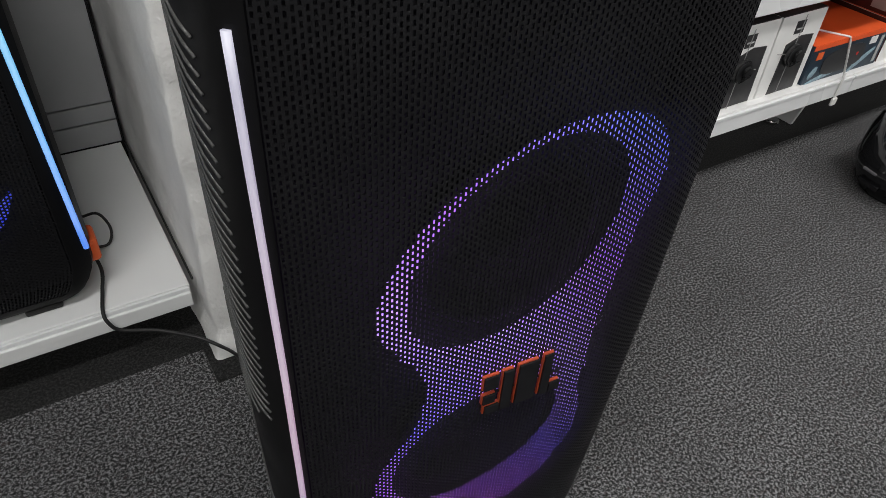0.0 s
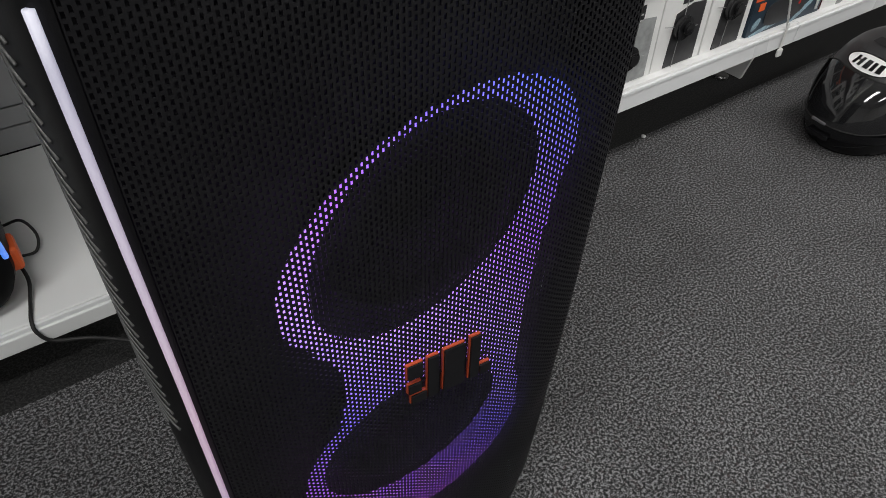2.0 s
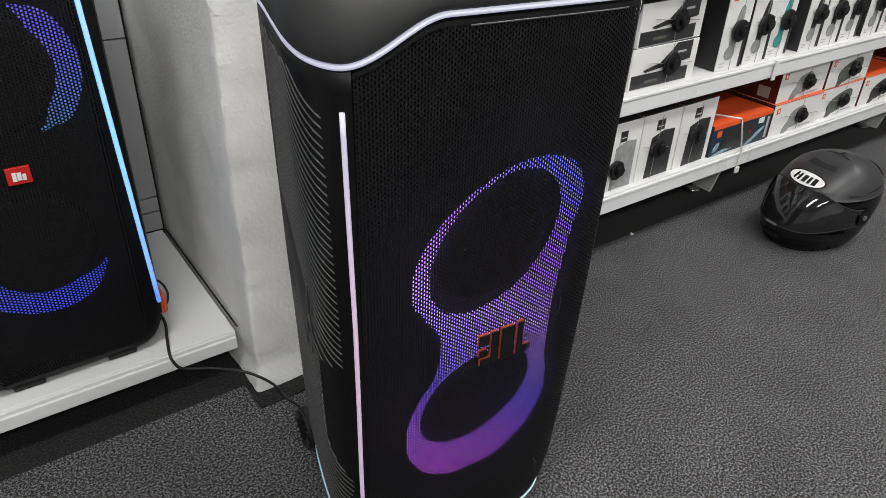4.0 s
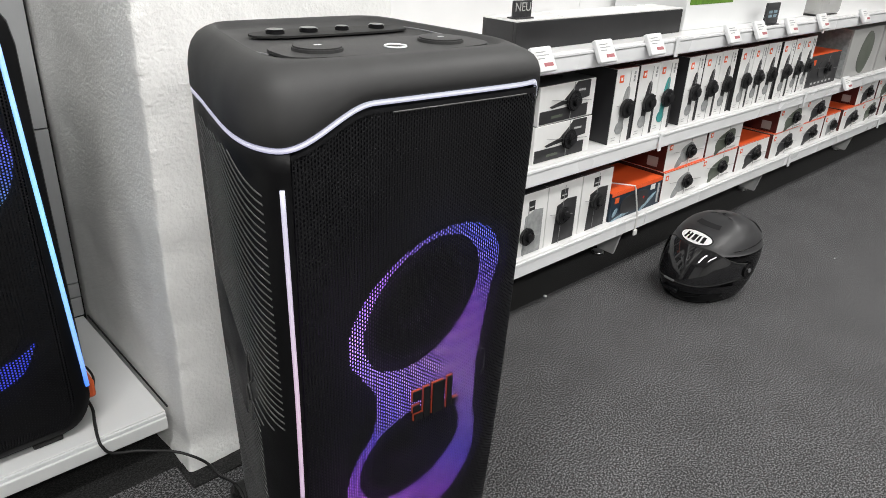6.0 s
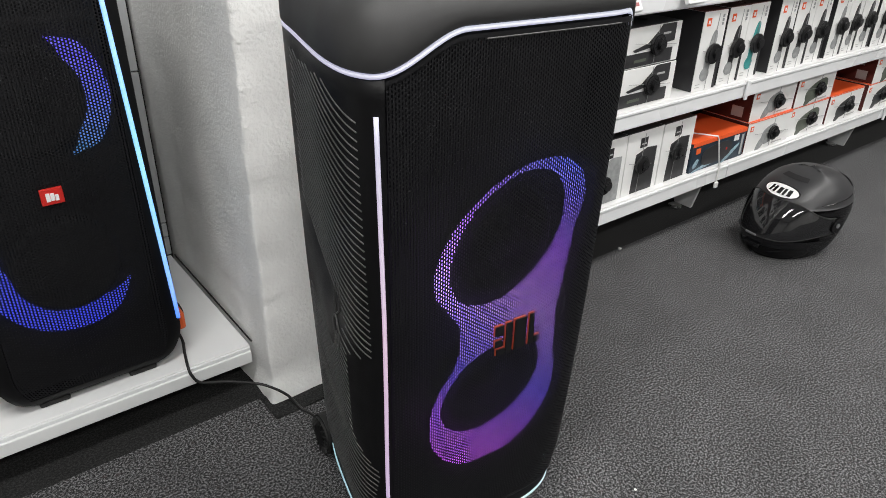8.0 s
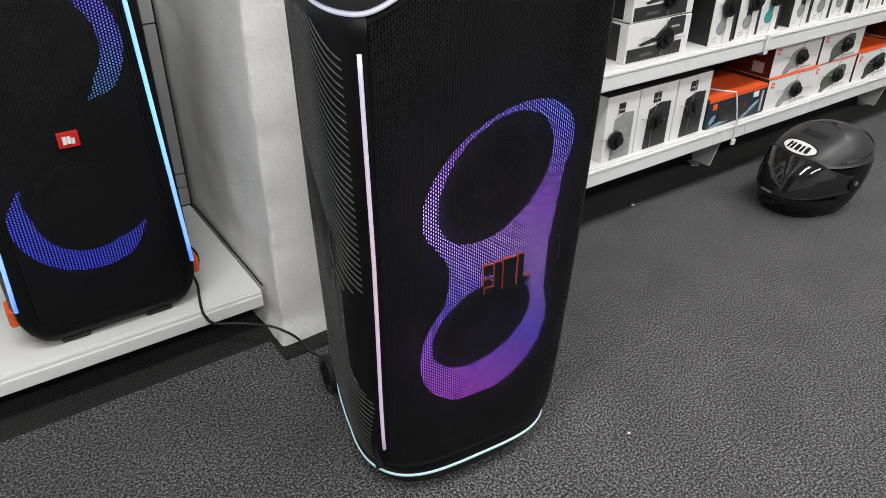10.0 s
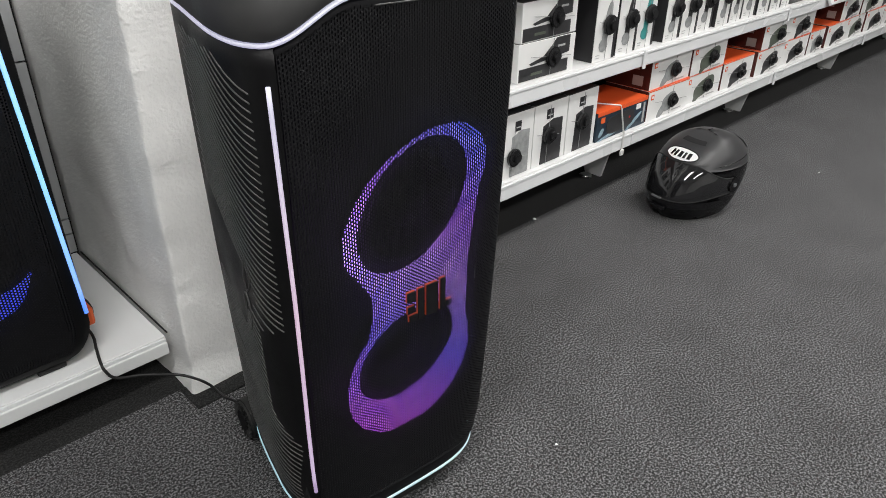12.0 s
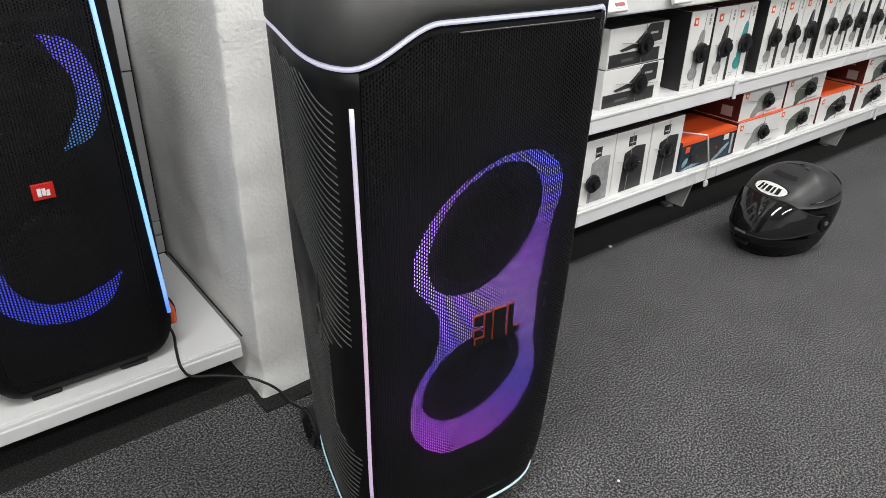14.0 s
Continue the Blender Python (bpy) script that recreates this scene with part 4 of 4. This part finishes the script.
# three white boxes on the bottom shelf
for i, u in enumerate((0.916, 1.060, 1.238)):
    w = (0.140, 0.174, 0.172)[i]
    root = thing("accessory_box", WALL @ pose(u, 0.578, SHELF_TOPS[0] + SPACE, 0, 0, 0.6 * i), "white box with a grey product picture and security tag", "box", "white boxes on the bottom shelf")
    h = 0.208
    part("carton", box_bm(0, 0, 0, w, 0.2, h, 0.0012), BOX_WHITE, root)
    part("lid_print", box_bm(0.001, 0.0015, h + 0.0003, w - 0.001, 0.198, h + 0.0015), BOX_DARK, root, "black printed top")
    shape = PRINT_GREY if i == 0 else PRINT_DARK
    part("picture", prism_bm([(w * 0.24, 0.003), (w * 0.86, 0.003), (w * 0.86, 0.146), (w * 0.58, 0.150), (w * 0.28, 0.134)], 0.0014), shape, root, "printed picture of a dark case", pose(0, -0.0003, 0))
    part("label_mark", box_bm(w * 0.36, -0.0014, 0.150 + 0.004 * i, w * 0.56, -0.0003, 0.182 + 0.004 * i), BOX_DARK, root)
    part("label_bar", box_bm(w * 0.39, -0.0019, 0.160 + 0.004 * i, w * 0.53, -0.0015, 0.164 + 0.004 * i), CARD_INK, root)
    security_tag(root, w * (0.30, 0.42, 0.46)[i], (0.070, 0.100, 0.105)[i], -0.002, 0.029, 0.06, 0.10)

# the strapped orange and blue box
root = thing("boombox_box", WALL @ pose(1.415, 0.575, SHELF_TOPS[0] + SPACE), "orange-topped dark blue product box held by a white strap", "box")
part("carton", box_bm(0, 0, 0, 0.326, 0.20, 0.106, 0.0015), BOX_NAVY, root)
part("lid_print", box_bm(-0.001, -0.001, 0.1063, 0.327, 0.201, 0.1085, 0.0005), BOX_ORANGE, root, "bright orange lid")
part("lid_edge", box_bm(0, -0.0018, 0.094, 0.326, -0.0004, 0.106), BOX_ORANGE, root)
part("picture", prism_bm(oval(0.150, 0.048, 0.090, 0.034, 0.05, 34, 3.2), 0.0016), PRINT_DARK, root, "printed dark speaker", pose(0, -0.0004, 0))
for cx, cz, rx, rz, t in ((0.10, 0.014, 0.09, 0.006, 0.15), (0.24, 0.026, 0.06, 0.008, 0.5), (0.03, 0.03, 0.02, 0.01, 0.8)):
    part("spray_print", prism_bm(oval(cx, cz, rx, rz, t, 18), 0.0009), PRINT_SPRAY, root, "", pose(0, -0.0004, 0))
part("label_mark", box_bm(0.022, -0.0022, 0.066, 0.046, -0.0006, 0.086), ORANGE, root)
part("dot_mark", prism_bm(oval(0.208, 0.052, 0.005, 0.005), 0.0024), RED, root, "", pose(0, -0.0004, 0))
part("sticker", box_bm(0.25, -0.0020, 0.070, 0.280, -0.0006, 0.090), WHITE_MARK, root)
part("side_bar", box_bm(0.300, -0.0020, 0.010, 0.312, -0.0006, 0.086), CARD_INK, root)
part("handle_slot", prism_bm(oval(0.0, 0.0, 0.030, 0.010), 0.001), BOX_DARK, root, "", pose(0.06, 0.12, 0.1096) @ pose(0, 0, 0, -90))
strap = thing("white_strap", WALL @ pose(1.555, 0.575, SHELF_TOPS[0]), "white plastic strap tied round the box and the shelf rail", "strap")
part("strap_front", box_bm(-0.005, -0.030, -0.070, 0.005, -0.0275, 0.020, 0.0008), STRAP, strap)
obj("strap_band", mesh_of("strap_band", *tube([(0, -0.0285, 0.005), (0, -0.0060, 0.098), (-0.004, -0.0035, 0.1115), (-0.05, 0.07, 0.1118), (-0.09, 0.13, 0.1118)], 0.0030, 6), True), STRAP, strap)
part("strap_knot", box_bm(-0.011, -0.034, -0.074, 0.011, -0.0265, -0.052, 0.003), STRAP, strap)


# white and orange boxes, stacked two high
def stacked_box(w, shape, wide):
    root = thing("speaker_box_stacked", pose(0, 0, 0), "white and orange product box with a round speaker picture", "box", "stacked boxes on the bottom shelf")
    d, h = 0.20, 0.118
    part("carton", box_bm(0, 0, 0, w, d, h, 0.0012), BOX_WHITE, root)
    part("lid_print", box_bm(0.0, 0.0, h + 0.0003, w, d, h + 0.0018), BOX_ORANGE, root, "orange lid")
    part("lid_edge", box_bm(0.001, -0.0013, h - 0.0035, w - 0.001, -0.0003, h - 0.0005), BOX_ORANGE, root)
    side = part("side_print", box_bm(-0.0018, 0.001, 0.001, -0.0003, d - 0.001, h - 0.001), BOX_BROWN, root, "dark brown printed side")
    part("side_label", box_bm(-0.0026, 0.030, 0.012, -0.0019, 0.075, 0.050), BOX_GREY, side)
    part("side_title", box_bm(-0.0026, 0.050, 0.072, -0.0019, 0.140, 0.080), CARD_INK, side)
    part("side_title", box_bm(-0.0026, 0.060, 0.088, -0.0019, 0.150, 0.096), CARD_INK, side)
    part("label_mark", box_bm(0.016, -0.0014, h - 0.036, 0.036, -0.0003, h - 0.016), BOX_ORANGE, root)
    part("label_bar", box_bm(0.021, -0.0019, h - 0.031, 0.031, -0.0015, h - 0.021), WHITE_MARK, root)
    part("picture", prism_bm(oval(w * 0.52, 0.052, w * wide, 0.034, 0.25, 28, 2.6), 0.0014), shape, root, "printed speaker picture", pose(0, -0.0003, 0))
    part("splash", prism_bm(oval(w * 0.38, 0.030, w * 0.16, 0.018, 0.7, 20), 0.0009), PRINT_GREY if wide < 0.2 else shape, root, "", pose(0, -0.0003, 0))
    part("text_bar", box_bm(w * 0.62, -0.0012, 0.008, w * 0.86, -0.0003, 0.013), CARD_INK, root)
    security_tag(root, w * 0.56, 0.056, -0.0018, 0.028, w * 0.40, 0.055)
    return root


protos = {"grey": stacked_box(0.298, PRINT_GREY, 0.17), "dark": stacked_box(0.298, PRINT_DARK, 0.26), "olive": stacked_box(0.298, PRINT_OLIVE, 0.28), "small": stacked_box(0.20, PRINT_GREY, 0.26)}
used = set()
Z1, Z2 = SHELF_TOPS[0] + SPACE, SHELF_TOPS[0] + 0.1205
STACK = [("grey", 1.752, Z1), ("olive", 2.052, Z1), ("dark", 2.365, Z1), ("dark", 2.697, Z1), ("dark", 3.00, Z1), ("small", 3.32, Z1), ("dark", 3.56, Z1), ("olive", 3.87, Z1), ("dark", 4.18, Z1), ("grey", 4.49, Z1),
         ("grey", 1.754, Z2), ("olive", 2.060, Z2), ("olive", 2.715, Z2), ("dark", 3.025, Z2), ("dark", 3.72, Z2), ("olive", 4.03, Z2), ("dark", 4.34, Z2)]
for i, (kind, u, z) in enumerate(STACK):
    m = WALL @ pose(u, 0.576 + 0.003 * ((i * 5) % 3), z, 0, 0, -0.8 + 0.5 * (i % 4))
    if kind in used:
        copy_thing(protos[kind], m)
    else:
        protos[kind].matrix_basis = m
        used.add(kind)

# on the top shelf: black tray, small signs, a few goods whose feet only are seen
T3 = SHELF_TOPS[2] + SPACE
tray = thing("black_tray", WALL @ pose(0.900, 0.630, T3), "long black display tray with a pale reflecting top", "tray")
part("front", box_bm(0, 0, 0, 0.872, 0.012, 0.078, 0.002), TRAY_BLACK, tray)
part("bottom", box_bm(0, 0.0125, 0, 0.872, 0.13, 0.01), TRAY_BLACK, tray)
part("back", box_bm(0, 0.118, 0.0105, 0.872, 0.13, 0.078), TRAY_BLACK, tray)
part("lip", box_bm(0.0, 0.002, 0.0783, 0.872, 0.13, 0.083, 0.001), FOIL, tray, "pale grey reflecting top plate")
for sx in (0.0, 0.860):
    part("side", box_bm(sx, 0.0125, 0.0105, sx + 0.012, 0.117, 0.078), TRAY_BLACK, tray)


def sign(name, u, v, z, w, h, text, size):
    root = thing(name, WALL @ pose(u, v, z), "small dark shelf sign with pale lettering", "sign")
    part("plate", box_bm(-w / 2, -0.004, 0.0, w / 2, 0.004, h, 0.001), PRINT_DARK, root)
    part("foot", box_bm(-w / 2, -0.015, 0.0, w / 2, 0.02, 0.004, 0.001), PRINT_DARK, root)
    if text:
        curve = bpy.data.curves.new("lettering", "FONT")
        curve.body, curve.size, curve.align_x, curve.extrude = text, size, "CENTER", 0.0004
        ob = new("lettering", curve)
        ob.data.materials.append(BOX_GREY)
        ob.parent = root
        ob.matrix_basis = pose(0, -0.0048, h * 0.42, 90, 0, 0)
    return root


sign("new_sign", 0.955, 0.665, T3 + 0.0832, 0.075, 0.048, "NEU", 0.034)
dark_sign = sign("info_sign", 2.36, 0.570, T3, 0.115, 0.085, "", 0)
for k in range(4):
    part("sign_bar", box_bm(-0.036 + (k % 2) * 0.042, -0.0052, 0.030 + (k // 2) * 0.016, -0.006 + (k % 2) * 0.042, -0.0043, 0.040 + (k // 2) * 0.016), PRINT_SPRAY, dark_sign)
white_block = thing("display_stand", WALL @ pose(1.81, 0.64, T3), "white display block on the top shelf with a green print", "display stand")
part("block", box_bm(0, 0, 0, 1.05, 0.30, 0.11, 0.003), LAMINATE, white_block)
part("green_print", box_bm(0.02, -0.0015, 0.088, 0.34, -0.0004, 0.108), GREEN_PRINT, white_block)
part("turf_mat", box_bm(0.03, 0.01, 0.1103, 0.40, 0.14, 0.114), GREEN_PRINT, white_block)
blades, blade_faces = [], []
grow = random.Random(4)
for k in range(900):
    bx, by, turn = grow.uniform(0.032, 0.398), grow.uniform(0.012, 0.138), grow.uniform(0, math.pi)
    dx, dy, tall = 0.0016 * math.cos(turn), 0.0016 * math.sin(turn), grow.uniform(0.010, 0.024)
    blades += [(bx - dx, by - dy, 0.1135), (bx + dx, by + dy, 0.1135), (bx + grow.uniform(-0.007, 0.007), by + grow.uniform(-0.007, 0.007), 0.1135 + tall)]
    blade_faces.append((3 * k, 3 * k + 1, 3 * k + 2))
tagged(obj("turf_blades", mesh_of("turf_blades", blades, blade_faces), GREEN_PRINT, white_block), "short green artificial grass", "", "", "stuff")
goods = thing("grey_gadget", WALL @ pose(2.93, 0.60, T3), "pale grey rounded gadget on the top shelf", "gadget")
part("body", box_bm(0, 0, 0.004, 0.26, 0.16, 0.13, 0.02), BOX_GREY, goods)
part("base", box_bm(0.01, 0.01, 0, 0.25, 0.15, 0.0038), BOX_DARK, goods)
part("print_bar", box_bm(0.09, -0.001, 0.05, 0.17, 0.0005, 0.075), CARD_INK, goods)


# ---- motorcycle helmet on the floor ----
HELM = pose(1.674, 0.482, 0, 0, 0, -93) @ Matrix.Scale(1.12, 4)
helmet = thing("motorcycle_helmet", HELM, "full-face motorcycle helmet in matt grey and black, on the carpet", "helmet")
H_ROWS = [(0.0, 0.092, -0.140, 0.060), (0.008, 0.100, -0.152, 0.075), (0.035, 0.114, -0.172, 0.104), (0.065, 0.122, -0.180, 0.126), (0.085, 0.125, -0.179, 0.140), (0.11, 0.128, -0.172, 0.156), (0.14, 0.129, -0.158, 0.168), (0.17, 0.126, -0.136, 0.172), (0.20, 0.116, -0.105, 0.164), (0.222, 0.101, -0.074, 0.146), (0.240, 0.080, -0.040, 0.118), (0.252, 0.055, -0.008, 0.084), (0.259, 0.028, 0.020, 0.055), (0.261, 0.004, 0.034, 0.042)]


def helm_point(angle, z, out=0.0):
    """angle 0 looks to the front (-y), in degrees to the wearer's left."""
    hw = lerp_table([(r[0], r[1]) for r in H_ROWS], z) + out
    yf = lerp_table([(r[0], r[2]) for r in H_ROWS], z) - out
    yb = lerp_table([(r[0], r[3]) for r in H_ROWS], z) + out
    a = radians(angle)
    c, s = math.cos(a), math.sin(a)
    mid = 0.015
    if c > 0:
        # the front narrows to a chin
        return Vector((hw * math.copysign(abs(s) ** 0.9, s), mid + (yf - mid) * abs(c) ** 0.95, z))
    return Vector((hw * math.copysign(abs(s) ** 0.9, s), mid + (yb - mid) * abs(c) ** 0.9, z))


def helm_patch(name, zs, angles, out, material, label="", close=False):
    verts, faces = [], []
    for z in zs:
        verts += [helm_point(a, z, out) for a in angles]
    n = len(angles)
    for r in range(len(zs) - 1):
        for i in range(n - 1 + close):
            j = (i + 1) % n
            faces.append((r * n + i, r * n + j, (r + 1) * n + j, (r + 1) * n + i))
    if close:
        faces.append(tuple(range(n)))
        faces.append(tuple((len(zs) - 1) * n + i for i in range(n))[::-1])
    return obj(name, mesh_of(name, verts, faces, True), material, helmet, label)


FULL = [360 * i / 64 for i in range(64)]
helm_patch("lower_shell", [0.0005, 0.008, 0.02, 0.04, 0.06, 0.075, 0.088], FULL, 0.0, HELMET_BLACK, "black lower shell and chin", True)
helm_patch("middle_shell", [0.0885, 0.10, 0.115, 0.13, 0.145, 0.16, 0.172], FULL, 0.0, HELMET_BLACK, "black shell round the visor", True)
helm_patch("upper_shell", [0.1725, 0.18, 0.19, 0.203, 0.215, 0.225, 0.235, 0.243, 0.25, 0.2545, 0.258, 0.261], FULL, 0.0, HELMET_MATT, "matt dark grey upper shell", True)
VISOR_LOW = lambda a: 0.078 + 0.018 * smoothstep((abs(a) - 30) / 55)
VISOR_TOP = lambda a: 0.186 - 0.040 * smoothstep((abs(a) - 25) / 60)


def visor_mesh(out):
    angles, verts, faces = list(np.linspace(-84, 84, 48)), [], []
    for r in range(12):
        for a in angles:
            z = VISOR_LOW(a) + (VISOR_TOP(a) - VISOR_LOW(a)) * r / 11
            verts.append(helm_point(a, z, out))
    n = len(angles)
    for r in range(11):
        for i in range(n - 1):
            faces.append((r * n + i, r * n + i + 1, (r + 1) * n + i + 1, (r + 1) * n + i))
    return mesh_of("visor", verts, faces, True)


obj("visor", visor_mesh(0.0050), VISOR, helmet, "glossy dark visor")
rim = [helm_point(a, VISOR_LOW(a) - 0.001, 0.0045) for a in np.linspace(-85, 85, 44)] + [helm_point(a, VISOR_TOP(a) + 0.001, 0.0045) for a in np.linspace(85, -85, 44)]
obj("visor_seal", mesh_of("visor_seal", *tube(rim, 0.0020, 6, True), True), RUBBER, helmet, "dark grey seal round the visor")
helm_patch("brow", [0.1885, 0.196, 0.206, 0.216, 0.224], list(np.linspace(-46, 46, 26)), 0.0025, HELMET_MATT, "matt grey brow band")
helm_patch("chin_band", [0.050, 0.058, 0.066, 0.074], list(np.linspace(-78, 78, 36)), 0.0025, GLOSS_BLACK, "gloss chin band")
for sgn in (-1, 1):
    p = helm_point(sgn * 88, 0.122, 0.001)
    part("visor_pivot", disc_bm(0.026, 0.008, 32, 0.002, m=Matrix.Translation(p) @ pose(0, 0, 0, 0, 90 * sgn, 0)), HELMET_BLACK, helmet, "round visor pivot")
    part("pivot_screw", disc_bm(0.007, 0.003, 16, m=Matrix.Translation(p) @ pose(0.0082 * sgn, 0, 0, 0, 90 * sgn, 0)), SILVER, helmet)
    obj("shell_line", mesh_of("shell_line", *tube([helm_point(sgn * a, 0.185 + 0.0002 * (a - 60), 0.0008) for a in np.linspace(62, 120, 14)], 0.0012, 5), True), GLOSS_BLACK, helmet)
    obj("chin_line", mesh_of("chin_line", *tube([helm_point(sgn * a, 0.03 + 0.0006 * (a - 20), 0.0008) for a in np.linspace(18, 80, 14)], 0.0010, 5), True), GLOSS_BLACK, helmet)


def oval_on_helm(name, ang, zc, ra, rz, out, material, label="", parent=None):
    verts = [helm_point(ang, zc, out)]
    verts += [helm_point(ang + ra * math.cos(t), zc + rz * math.sin(t), out) for t in np.linspace(0, 2 * math.pi, 33)[:-1]]
    faces = [(0, 1 + i, 1 + (i + 1) % 32) for i in range(32)]
    return obj(name, mesh_of(name, verts, faces, True), material, parent or helmet, label)


plate = oval_on_helm("emblem", 0, 0.2055, 25, 0.0135, 0.0052, WHITE_MARK, "white oval emblem with dark bars")
oval_on_helm("emblem_rim", 0, 0.2055, 27, 0.0152, 0.0042, GLOSS_BLACK, "", plate)
for a0, a1 in ((-17, -13), (-10, -6), (-3, 2), (4, 8), (11, 17)):
    verts = [helm_point(a, z, 0.0062) for a, z in ((a0 * 0.88, 0.1985), (a1 * 0.88, 0.1985), (a1 * 0.88, 0.2125), (a0 * 0.88, 0.2125))]
    obj("emblem_bar", mesh_of("emblem_bar", verts, [(0, 1, 2, 3)]), GLOSS_BLACK, plate)
helm_patch("vent_mouth", [0.2335, 0.237, 0.240, 0.2425], list(np.linspace(-26, 26, 18)), 0.0030, INSIDE, "dark mouth of the top vent")
helm_patch("top_vent", [0.2430, 0.246, 0.250, 0.254, 0.257, 0.2595], list(np.linspace(-34, 34, 22)), 0.0048, HELMET_MATT, "raised top vent plate")
helm_patch("rear_spoiler", [0.196, 0.206, 0.216, 0.226], list(np.linspace(146, 214, 24)), 0.0060, HELMET_BLACK, "black rear spoiler")
part("chin_vent", box_bm(-0.028, -0.186, 0.040, 0.028, -0.170, 0.054, 0.004), GLOSS_BLACK, helmet)
part("visor_tab", box_bm(-0.026, -0.1875, 0.0745, 0.012, -0.176, 0.081, 0.002), SILVER, helmet, "pale visor tab")

# crumbs on the carpet
for u, v, r in ((1.184, 0.640, 0.007), (0.35, -0.1, 0.003), (2.4, 0.1, 0.0035)):
    bm = bmesh.new()
    bmesh.ops.create_icosphere(bm, subdivisions=2, radius=r)
    for w in bm.verts:
        w.co *= 0.8 + 0.4 * noise.random()
        w.co.z *= 0.6
    ob = part("crumb", bm, WHITE_MARK, None, "", WALL @ pose(u, v, r * 0.5))
    tagged(ob, "small white crumb lying on the carpet", "crumb", "crumbs")
